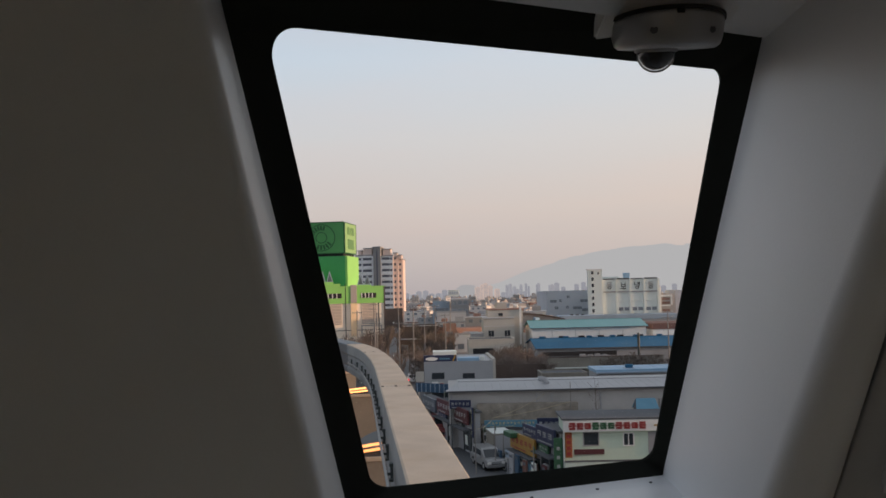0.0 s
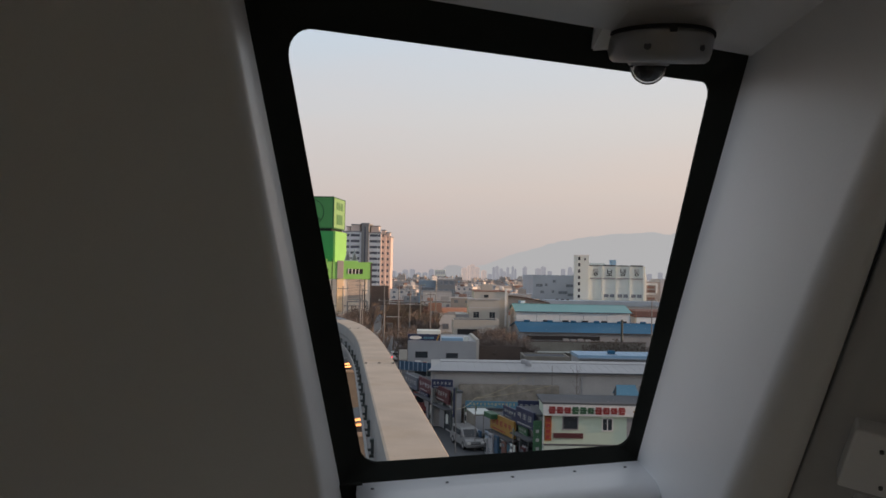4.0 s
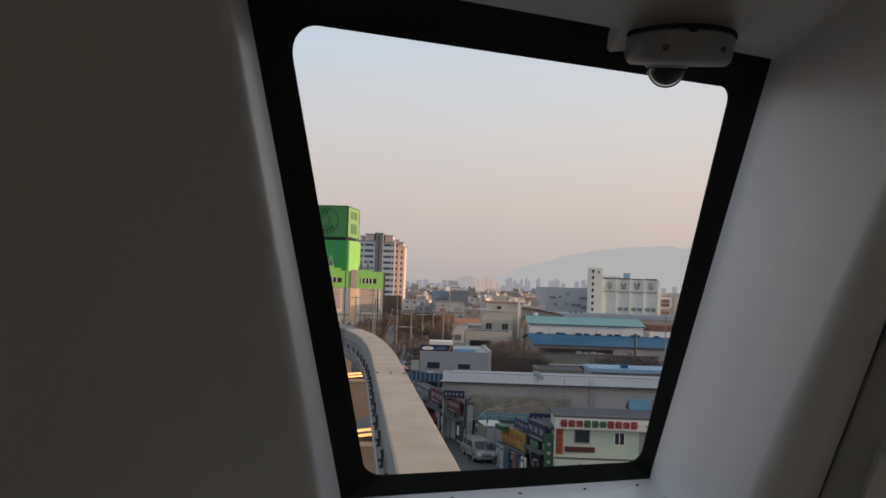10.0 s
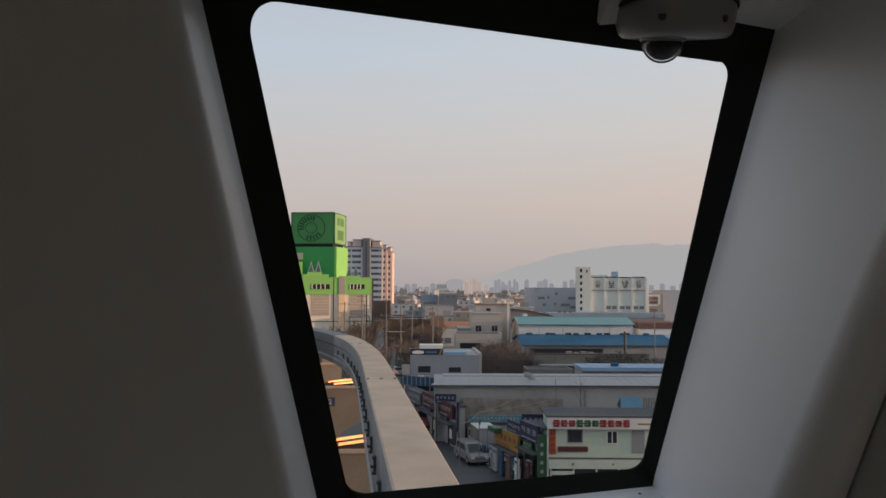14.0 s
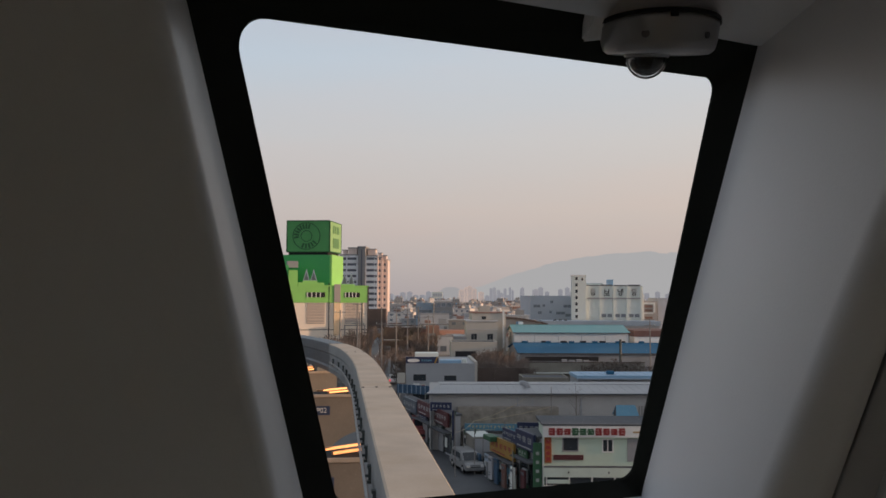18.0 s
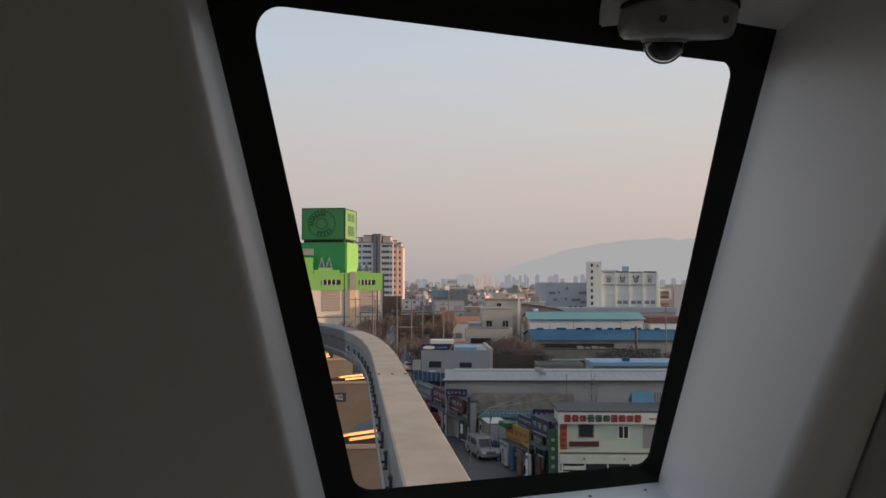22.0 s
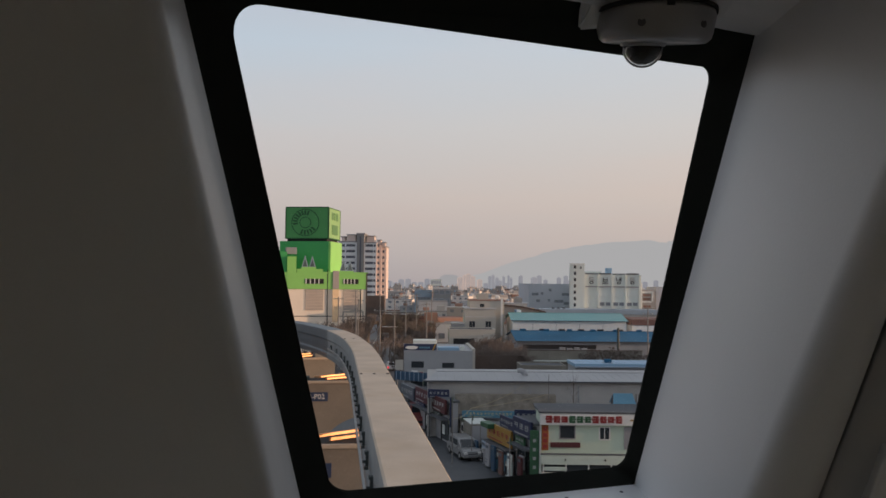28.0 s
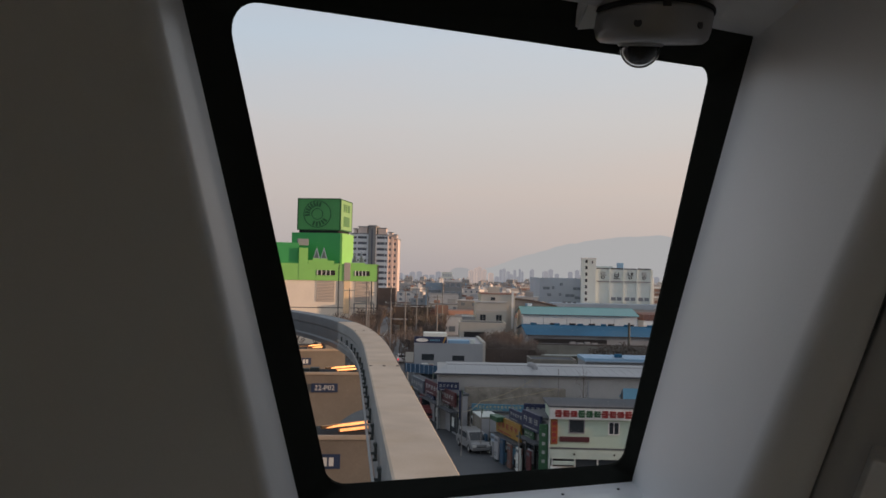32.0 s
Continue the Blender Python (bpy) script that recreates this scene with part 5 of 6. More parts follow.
part("lean_to_wall", boxes((2.6, 12.0, -0.9, -0.1, 0, 4.1)), M["vine"], wh, "brown vine-covered screen wall")
bm = bmesh.new()
for i in range(7):
    u, v = math.pi * 0.62 * i / 7, math.pi * 0.62 * (i + 1) / 7
    tube(bm, (9.0 - 0.55 * math.cos(math.pi - u), 3.0, 5.55 + 0.42 * math.sin(u)), (9.0 - 0.55 * math.cos(math.pi - v), 3.0, 5.55 + 0.42 * math.sin(v)), 0.31 - 0.012 * i, 0.298 - 0.012 * i, 12)
tube(bm, (9.55, 3.0, 5.1), (9.55, 3.0, 5.58), 0.33, 0.31, 12)
part("roof_vent", bm, M["greywall"], wh, "bent metal roof vent")

# the row of small shops along the side street
ROW = pose(8.45, 60.2, 0, 0, 0, 106.6)


def shop(y0, y1, h, wall, label, depth=6.0, off=0.0, front="glass"):
    """A unit of the row; its front faces the street."""
    t = thing("street_shop", label, "shop", ROW @ pose(y0, off, 0) @ pose(0, 0, 0, 0, 0, 180) @ pose(-(y1 - y0), 0, 0), "row of small shops")
    w = y1 - y0
    part("wall", boxes((0, w - 0.05, 0, depth, 0, h)), M[wall], t)
    part("roof", boxes((-0.1, w + 0.05, -0.25, depth + 0.1, h, h + 0.18)), M["roof_dark"], t)
    if front == "glass":
        part("shop_front", boxes((0.3, w - 0.3, -0.08, 0.02, 0.25, h * 0.55)), M["glass"], t, "dark shop glazing")
    else:
        half = w / 2
        part("roller_shutter", boxes((0.3, half - 0.08, -0.08, 0.02, 0.1, h * 0.55), *[(0.32, half - 0.1, -0.1, -0.08, 0.2 + k * 0.24, 0.3 + k * 0.24) for k in range(int(h * 0.5 / 0.24) - 1)]), M["zinc"], t, "pale ribbed roller shutter")
        part("shop_front", boxes((half + 0.08, w - 0.3, -0.08, 0.02, 0.25, h * 0.55)), M["glass"], t, "dark shop glazing")
        part("window_poster", boxes((half + 0.3, half + 1.0, -0.1, -0.085, 0.7, h * 0.42)), M["cold"], t, "white window poster")
    for i in range(3):
        x = 0.3 + (w - 0.6) * i / 2
        part("door_post", boxes((x - 0.06, x + 0.06, -0.14, 0, 0, h * 0.58)), M["bracket"], t)
    part("awning", boxes((0.05, w - 0.1, -0.9, 0, h * 0.58, h * 0.58 + 0.1)), M["roof_dark"], t)
    return t, w


for y0, y1, h, wall, a, b, label in ((0.6, 4.2, 4.3, "greywall", "navy", "signgreen", "narrow grey shop under a navy sign"), (4.3, 9.6, 3.0, "greywall", "yellow", "navy", "grey shop under a long yellow sign"), (17.0, 21.6, 3.7, "greywall", "maroon", "bracket", "grey shop with a roller shutter under a dark red fascia"), (21.7, 27.0, 3.8, "zincwall", "maroon", "navy", "grey shop with a dark red fascia and a roller shutter"), (27.3, 32.5, 3.5, "zincwall", "steel_blue", "roof_dark", "grey shop under a blue-grey sign")):
    t, w = shop(y0, y1, h, wall, label, 0.75 if y0 > 10 else 6.0, 1.1 if y0 > 10 else 0.0, "shutter" if y0 > 10 else "glass")
    sign(t, 0.1, w - 0.2, h - 1.05, h + 0.25, -0.25, a, "sign_white" if a != "yellow" else "red", max(3, int(w * 1.1)), 0.2)
    sign(t, 0.3, w * 0.55, h * 0.58 + 0.1, h - 1.15, -0.2, b, "sign_white", 3, 0.12)
    if a == "yellow":
        sign(t, w - 2.9, w - 0.05, 3.3, 4.15, -0.1, "navy", "sign_white", 5, 0.15, "upper_sign")
        part("awning_cloth", boxes((0.0, 1.7, -1.0, -0.2, 2.9, 3.3), bevel=0.05), M["signgreen"], t, "green cloth awning")
back = slab_building("cream_kiosk", "low cream shop set back behind the parked van", "shop", pose(3.55, 77.2, 0, 0, 0, -4), 6.0, 2.2, 2.2, "cream", "roof_dark", 0)
part("roof", boxes((-0.2, 6.2, -0.6, 2.3, 2.2, 2.32)), M["roof_dark"], back)
part("shop_front", boxes((0.2, 5.6, -0.06, 0.02, 0.2, 1.1)), M["glass"], back, "dark shop glazing")
part("awning", boxes((0.4, 2.4, -0.9, 0, 1.1, 1.22), bevel=0.02), M["white"], back, "pale awning")
sign(back, 0.5, 1.9, 1.3, 2.05, -0.05, "yellow", "orange", 2, 0.1)
sign(back, 0.1, 4.95, 2.38, 2.98, -0.4, "cyan", "pale_yellow", 13, margin=0.16)
sign(back, 5.0, 6.2, 2.4, 2.98, -0.4, "sign_white", "red", 5)
# freestanding signs along the kerb
for i, (y, x, z0, z1, c, w) in enumerate(((2.6, 0.5, 0.2, 1.9, "greywall", 0.8), (4.6, 0.5, 0.1, 1.6, "brick", 0.8), (5.8, 0.45, 0.1, 1.7, "cyan", 0.9), (7.0, 0.5, 0.1, 1.6, "cold", 0.9), (8.4, 0.5, 0.1, 1.5, "signblue", 0.8), (11.0, 0.9, 0.1, 1.5, "signblue", 0.6), (1.7, 1.0, 0.1, 2.0, "maroon", 0.7), (3.3, 1.15, 0.15, 1.9, "cold", 0.7), (4.9, 1.2, 0.1, 1.8, "brick", 0.75), (6.3, 1.25, 0.1, 2.0, "signblue", 0.7), (7.7, 1.2, 0.15, 1.9, "greywall", 0.8), (9.3, 0.9, 0.1, 1.8, "slate", 0.8))):
    t = thing("standing_sign", "freestanding printed shop sign on the kerb", "sign", ROW @ pose(y, x, 0) @ pose(0, 0, 0, 0, 0, 180), "kerb signs")
    part("board", boxes((0, w, -0.08, 0.08, z0, z1), bevel=0.02), M[c], t)
    part("foot", boxes((0.05, w - 0.05, -0.2, 0.2, 0, z0)), M["bracket"], t)
    part("writing_bars", boxes((0.1, w - 0.1, -0.095, -0.08, z1 - 0.34, z1 - 0.14), (0.1, w * 0.6, -0.095, -0.08, z0 + 0.3, z0 + 0.36), (0.1, w * 0.7, -0.095, -0.08, z0 + 0.48, z0 + 0.54)), M["steel_blue"], t)
rnd = random.Random(21)
for y, x, w, d, h, mt, nm, lb in ((2.2, 0.9, 0.5, 0.5, 0.9, "signgreen", "plastic_crate", "stacked dark green plastic crates by a shop"), (4.2, 1.0, 0.6, 0.4, 1.1, "cold", "drinks_cooler", "small white drinks cooler by a shop door"), (6.0, 0.8, 0.4, 0.4, 0.7, "brick", "flower_pot", "brown planter beside a shop door"), (7.4, 0.9, 0.9, 0.5, 0.9, "cyan", "display_table", "covered blue display table outside a shop"), (9.0, 1.1, 0.6, 0.6, 1.2, "greywall", "vending_box", "grey vending box on the kerb"), (10.2, 0.9, 0.5, 0.4, 0.8, "cold", "drinks_cooler", "small white drinks cooler by a shop door"), (18.5, 0.6, 0.8, 0.5, 1.0, "bracket", "shelf_rack", "dark goods rack before the shops"), (20.5, 0.6, 0.7, 0.5, 1.3, "maroon", "shelf_rack", "dark red goods rack before the shops"), (24.0, 0.6, 1.1, 0.5, 1.2, "roof_dark", "shelf_rack", "dark goods rack before the shops")):
    t = thing(nm, lb, nm.replace("_", " "), ROW @ pose(y, x, 0.05) @ pose(0, 0, 0, 0, 0, 180 + rnd.uniform(-12, 12)))
    part("body", boxes((0, w, 0, d, 0, h * 0.82), bevel=0.03), M[mt], t)
    part("top", boxes((-0.02, w + 0.02, -0.02, d + 0.02, h * 0.83, h), bevel=0.02), M["sign_white" if h > 1 else "bracket"], t)
    part("front_panel", boxes((0.06, w - 0.06, -0.025, -0.005, 0.12, h * 0.7)), M["glass"], t)
for y, x, h in ((1.6, 1.7, 3.4), (9.9, 1.6, 3.8), (13.2, 1.4, 3.2), (16.2, 1.2, 4.4), (26.0, 1.0, 4.8)):
    t = thing("sign_post", "thin grey street sign post on the kerb", "post", ROW @ pose(y, x, 0), "street posts")
    bm = bmesh.new()
    tube(bm, (0, 0, 0), (0, 0, h), 0.045, 0.04, 8)
    part("mast", bm, M["pole"], t)
    part("small_plate", boxes((-0.16, 0.16, -0.06, -0.045, h - 0.5, h - 0.1), bevel=0.005), M["signgreen"], t)
for y, x in ((9.0, 5.2),):
    t = thing("bollard", "short pale street bollard on the asphalt", "bollard", ROW @ pose(y, x, 0.04))
    bm = bmesh.new()
    tube(bm, (0, 0, 0), (0, 0, 0.75), 0.09, 0.075, 10)
    part("post", bm, M["cold"], t)
    part("band", boxes((-0.095, 0.095, -0.095, 0.095, 0.5, 0.58), bevel=0.02), M["signgreen"], t)
t = thing("pole_sign", "tall dark upright sign with yellow characters on a post", "sign", ROW @ pose(16.4, 1.25, 0) @ pose(0, 0, 0, 0, 0, 165))
part("post", boxes((-0.05, 0.05, 0.0, 0.1, 0, 4.3)), M["bracket"], t)
board = part("board", boxes((-0.28, 0.28, -0.14, 0.0, 1.7, 4.3), bevel=0.02), M["navy"], t)
part("writing_bars", boxes(*[(-0.17, 0.17, -0.16, -0.13, 1.95 + k * 0.46, 2.25 + k * 0.46) for k in range(5)]), M["pale_yellow"], board)
# signs that face the viewer down the street
for x, y, w, z0, z1, c, g, n in ((0.55, 79.4, 2.0, 3.75, 4.55, "navy", "sign_white", 5), (7.2, 66.0, 1.8, 3.7, 4.7, "navy", "sign_white", 4)):
    t = thing("roof_sign", "shop sign board on thin posts above the roofs", "sign", pose(x, y, 0, 0, 0, -8))
    part("post", boxes((0.1, 0.18, 0, 0.08, 0, z0), (w - 0.18, w - 0.1, 0, 0.08, 0, z0)), M["bracket"], t)
    sign(t, 0, w, z0, z1, 0, c, g, n, 0.14, "board")

# the mint two-storey corner shop
mint = thing("mint_corner_shop", "pale mint two-storey restaurant with red and green lettering", "shop", pose(8.45, 60, 0.52, 0, 0, -1.5))
part("wall", boxes((0, 10, 0, 3.5, -0.52, 4.6)), M["mint"], mint)
part("back_wall", boxes((0.3, 10, 3.52, 7, -0.52, 4.3)), M["greywall"], mint)
part("back_roof", boxes((0.2, 10.1, 3.52, 7.1, 4.3, 4.42)), M["roof_dark"], mint)
bm = bmesh.new()
vs = [bm.verts.new(p) for p in ((-0.2, -0.45, 5.0), (10.2, -0.45, 5.0), (10.2, 3.8, 5.0), (-0.2, 3.8, 5.0), (-0.2, -0.45, 4.9), (10.2, -0.45, 4.9), (10.2, 3.8, 4.9), (-0.2, 3.8, 4.9))]
for f in ((0, 1, 2, 3), (7, 6, 5, 4), (0, 4, 5, 1), (1, 5, 6, 2), (2, 6, 7, 3), (3, 7, 4, 0)):
    bm.faces.new([vs[i] for i in f])
part("roof", bm, M["roof_dark"], mint, "dark sloping roof")
part("gable", boxes((0, 10, 0.05, 3.45, 4.6, 4.88)), M["mint"], mint)
fas = part("fascia", boxes((-0.1, 10.1, -0.4, 0, 4.08, 4.88)), M["white"], mint, "white sign fascia")
for i, c in enumerate(("red", "red", "red", "signgreen", "signgreen", "signgreen", "red", "red", "red", "red")):
    x = 0.25 + i * 0.545
    zc, up = 4.47, 0.25 - 0.02 * (i % 3)
    bm = boxes((x + 0.04, x + 0.46, -0.46, -0.4, zc + up * 0.42, zc + up), (x, x + 0.49, -0.46, -0.4, zc - up * 0.22, zc + up * 0.30), (x + 0.04, x + 0.46, -0.46, -0.4, zc - up, zc - up * 0.36))
    box(bm, x + (0.1 if i % 2 else 0.3), x + (0.2 if i % 2 else 0.4), -0.455, -0.4, zc - up * 0.7, zc + up * 0.7)
    part("sign_glyph", bm, M[c], fas)
part("writing_bars", boxes((6.2, 7.2, -0.43, -0.4, 4.4, 4.5)), M["yellow"], fas)
window(mint, 1.35, 2.35, 3.1, 3.95, 0, "apt_grey", 0)
window(mint, 4.15, 4.8, 3.05, 3.85, 0, "white", 1)
part("door", boxes((5.85, 6.75, -0.06, 0, 2.35, 3.95)), M["apt_grey"], mint, "grey upper door")
vs_ = part("upright_sign", boxes((0.02, 0.5, -0.16, 0, 2.25, 4.0), bevel=0.02), M["orange"], mint, "orange upright sign")
part("writing_bars", boxes(*[(0.12, 0.4, -0.18, -0.15, 2.4 + k * 0.4, 2.65 + k * 0.4) for k in range(4)]), M["red"], vs_)
part("led_board", boxes((0.65, 2.75, -0.15, 0, 2.45, 2.8), bevel=0.02), M["maroon"], mint, "dark red display board")
part("cornice", boxes((-0.05, 10, -0.35, 0, 1.97, 2.03)), M["roof_dark"], mint)
part("valance", boxes((-0.05, 10, -0.45, 0, 1.32, 1.95)), M["mint_pale"], mint)
for x in (1.6, 4.4, 7.2):
    part("spot_lamp", boxes((x, x + 0.1, -0.55, -0.45, 1.6, 1.72), bevel=0.02), M["dark"], mint)
part("shop_front", boxes((0.05, 9.9, -0.06, 0.0, 0.3, 1.3)), M["glass"], mint, "dark shop glazing")
for i in range(7):
    part("front_post", boxes((0.1 + i * 1.6, 0.2 + i * 1.6, -0.12, -0.03, 0.3, 1.3)), M["white"], mint)
part("counter_ledge", boxes((-0.02, 4.3, -0.75, -0.1, 0.42, 0.72), bevel=0.04), M["white"], mint, "white cloth-covered counter")
part("awning_flap", boxes((0.15, 1.7, -0.62, -0.5, 0.92, 1.18), bevel=0.03), M["mint_pale"], mint)
part("counter_ledge", boxes((4.5, 10, -0.6, -0.1, 0.5, 0.66), bevel=0.02), M["cream"], mint)
part("side_sign", boxes((-0.78, -0.15, 0.05, 0.2, 0.4, 3.6), bevel=0.02), M["signgreen"], mint, "tall green side sign")
part("writing_bars", boxes(*[(-0.58, -0.36, 0.02, 0.05, 0.9 + k * 0.62, 1.12 + k * 0.62) for k in range(4)]), M["sign_white"], mint)
part("corner_pipe", boxes((-0.12, -0.02, -0.12, -0.02, -0.5, 4.8)), M["cold"], mint)
lean = part("rooftop_shed", prism([(3.9, 4.42), (3.9, 4.98), (4.6, 5.62), (5.3, 4.98), (5.3, 4.42)], 5.95, 7.45), M["roof_dark"], mint, "small rooftop shed under blue sheets")
lean.matrix_basis = Matrix(((0, 1, 0, 0), (1, 0, 0, 0), (0, 0, 1, 0), (0, 0, 0, 1)))
bm = bmesh.new()
for y0, y1 in ((3.82, 4.6), (5.4, 4.6)):
    q = [bm.verts.new(p) for p in ((5.85, y0, 4.95), (7.6, y0, 4.95), (7.45, y1, 5.7), (6.0, y1, 5.7))]
    q2 = [bm.verts.new(v.co + Vector((0, 0, -0.04))) for v in q]
    bm.faces.new(q)
    bm.faces.new(q2[::-1])
    for i in range(4):
        bm.faces.new((q[i], q2[i], q2[(i + 1) % 4], q[(i + 1) % 4]))
part("blue_sheet", bm, M["cyan"], mint, "blue corrugated roof sheets")
part("slats", boxes(*[(7.65 + i * 0.2, 7.75 + i * 0.2, 4.3, 4.4, 4.42, 5.68) for i in range(7)]), M["pole"], mint)

# a blue banner gantry over the side street, and a small stall under it
gan = thing("banner_gantry", "dark blue-grey steel gantry across the side street", "sign", pose(-3.0, 97, 0, 0, 0, -32))
for x in (0, 5.0):
    part("post", boxes((x, x + 0.14, 0, 0.14, 0, 4.4)), M["steel_blue"], gan)
sign(gan, -0.1, 5.2, 3.4, 4.4, 0, "signblue", "sign_white", 0, 0.15, "banner")
for i in range(9):
    part("brace", boxes((0.1 + i * 0.6, 0.16 + i * 0.6, -0.22, -0.15, 3.42, 4.38)), M["slate"], gan)
st = slab_building("street_stall", "low roadside stall under a striped board", "stall", pose(-2.2, 90, 0, 0, 0, -6), 3.0, 3, 2.3, "zincwall", parapet=0)
sign(st, 0, 3.0, 2.3, 2.75, 0, "yellow", "bracket", 7, 0.1)


# ---- vehicles ----
def vehicle(name, label, category, m, w, l, h, hood, paint, group="", tail=False, van=False):
    """A vehicle whose front looks towards -y."""
    t = thing(name, label, category, m, group)
    z0, belt = 0.28, h * (0.54 if not van else 0.56)
    body = [(-l / 2, z0), (-l / 2 - 0.02, belt * 0.8), (-l / 2 + hood * 0.3, belt), (-l / 2 + hood, belt + 0.02), (l / 2 - 0.05, belt + 0.04), (l / 2, z0 + 0.25), (l / 2 - 0.05, z0)]
    bm = prism(body, -w / 2, w / 2)
    bmesh.ops.bevel(bm, geom=bm.edges[:], offset=0.07, segments=2, affect="EDGES")
    part("body", bm, M[paint], t).matrix_basis = pose(0, 0, 0, 0, 0, 90)
    back = l / 2 - (0.15 if van else l * 0.1)
    roof = [(-l / 2 + hood - 0.05, belt), (-l / 2 + hood + (0.75 if van else 0.9), h - 0.04), (-l / 2 + hood + 1.2, h), (back - (0.2 if van else 0.7), h), (back, belt)]
    bm = prism(roof, -w / 2 + 0.1, w / 2 - 0.1)
    bmesh.ops.bevel(bm, geom=bm.edges[:], offset=0.06, segments=2, affect="EDGES")
    part("cabin", bm, M[paint], t).matrix_basis = pose(0, 0, 0, 0, 0, 90)
    gl = [(-l / 2 + hood + 0.08, belt + 0.06), (-l / 2 + hood + (0.72 if van else 0.84), h - 0.1)]
    bm = bmesh.new()
    for k in (0,):
        q = [bm.verts.new(p) for p in ((-w / 2 + 0.2, gl[0][0] - 0.06, gl[0][1]), (w / 2 - 0.2, gl[0][0] - 0.06, gl[0][1]), (w / 2 - 0.26, gl[1][0] - 0.06, gl[1][1]), (-w / 2 + 0.26, gl[1][0] - 0.06, gl[1][1]))]
        q2 = [bm.verts.new(v.co + Vector((0, 0.05, -0.02))) for v in q]
        bm.faces.new(q)
        for i in range(4):
            bm.faces.new((q[i], q2[i], q2[(i + 1) % 4], q[(i + 1) % 4]))
    part("windscreen", bm, M["glass"], t)
    part("rear_window", boxes((-w / 2 + 0.25, w / 2 - 0.25, back - 0.12 if van else back - 0.42, back + 0.02 if van else back - 0.18, belt + 0.12, h - 0.18)), M["glass"], t)
    for sgn in (-1, 1):
        x = sgn * (w / 2 - 0.09)
        part("side_window", boxes((min(x, x + sgn * 0.012), max(x, x + sgn * 0.012), -l / 2 + hood + 0.75, back - 0.55, belt + 0.1, h - 0.14)), M["glass"], t)
        part("headlight", boxes((sgn * w * 0.36 - 0.16, sgn * w * 0.36 + 0.16, -l / 2 - 0.05, -l / 2 + 0.1, belt * 0.62, belt * 0.82), bevel=0.03), M["white"], t)
        part("tail_light", boxes((sgn * w * 0.42 - 0.1, sgn * w * 0.42 + 0.1, l / 2 - 0.08, l / 2 + 0.03, belt * 0.68, belt * 0.95), bevel=0.02), M["tail"] if tail else M["red"], t)
        part("mirror", boxes((sgn * (w / 2 + 0.1) - 0.09, sgn * (w / 2 + 0.1) + 0.09, -l / 2 + hood + 0.15, -l / 2 + hood + 0.25, belt + 0.02, belt + 0.2), bevel=0.03), M[paint], t)
        for y in (-l / 2 + 0.85, l / 2 - 0.85):
            bm = bmesh.new()
            tube(bm, (sgn * (w / 2 - 0.2), y, 0.33), (sgn * (w / 2 + 0.01), y, 0.33), 0.33, 0.33, 18)
            wheel = part("wheel", bm, M["rubber"], t)
            bm = bmesh.new()
            tube(bm, (sgn * (w / 2), y, 0.33), (sgn * (w / 2 + 0.02), y, 0.33), 0.2, 0.18, 14)
            part("rim", bm, M["rail"], wheel)
    part("grille", boxes((-w * 0.24, w * 0.24, -l / 2 - 0.04, -l / 2 + 0.05, belt * 0.45, belt * 0.66)), M["dark"], t)
    part("bumper", boxes((-w / 2 + 0.04, w / 2 - 0.04, -l / 2 - 0.08, -l / 2 + 0.1, z0, z0 + 0.26), bevel=0.05), M[paint], t)
    return t


vehicle("parked_van", "silver passenger van parked beside the shops", "van", pose(3.55, 71.2, 0.04, 0, 0, 16), 1.68, 4.4, 1.58, 0.95, "silver", van=True)
lorry = thing("delivery_truck", "grey box truck standing behind the parked van", "truck", pose(4.75, 74.3, 0.04, 0, 0, 10))
part("cargo_box", boxes((-0.85, 0.85, -1.5, 1.4, 0.62, 2.35), bevel=0.04), M["yardwall"], lorry, "grey box body")
part("box_roof", boxes((-0.87, 0.87, -1.52, 1.42, 2.36, 2.44), bevel=0.03), M["cold"], lorry, "white box roof")
part("chassis", boxes((-0.6, 0.6, -1.5, 2.4, 0.4, 0.61)), M["bracket"], lorry)
part("rear_door", boxes((-0.76, -0.03, -1.54, -1.505, 0.75, 2.25), (0.03, 0.76, -1.54, -1.505, 0.75, 2.25), bevel=0.01), M["greywall"], lorry)
cab = part("cab", boxes((-0.8, 0.8, 1.45, 2.6, 0.5, 1.9), bevel=0.12), M["car_white"], lorry, "white driver cab")
part("side_window", boxes((-0.82, -0.79, 1.7, 2.35, 1.25, 1.75)), M["glass"], cab)
for x in (-0.72, 0.72):
    for y in (-0.9, 1.95):
        bm = bmesh.new()
        tube(bm, (x - 0.11, y, 0.32), (x + 0.11, y, 0.32), 0.32, 0.32, 18)
        part("wheel", bm, M["rubber"], lorry)
vehicle("car", "dark saloon car with lit tail lights under the guideway", "car", pose(-4.35, 79, 0.04, 0, 0, 183), 1.82, 4.6, 1.45, 1.2, "car_dark", "cars on the road", True)
vehicle("car", "dark grey car on the road under the guideway", "car", pose(-5.6, 66, 0.04, 0, 0, 3), 1.82, 4.6, 1.45, 1.2, "car_dark", "cars on the road")
vehicle("car", "white car driving on the road", "car", pose(-9.2, 150, 0.04, 0, 0, 4), 1.8, 4.5, 1.46, 1.2, "car_white", "cars on the road")
vehicle("car", "white car with red tail lights on the road", "car", pose(-5.0, 140, 0.04, 0, 0, 184), 1.8, 4.5, 1.46, 1.2, "car_white", "cars on the road", True)
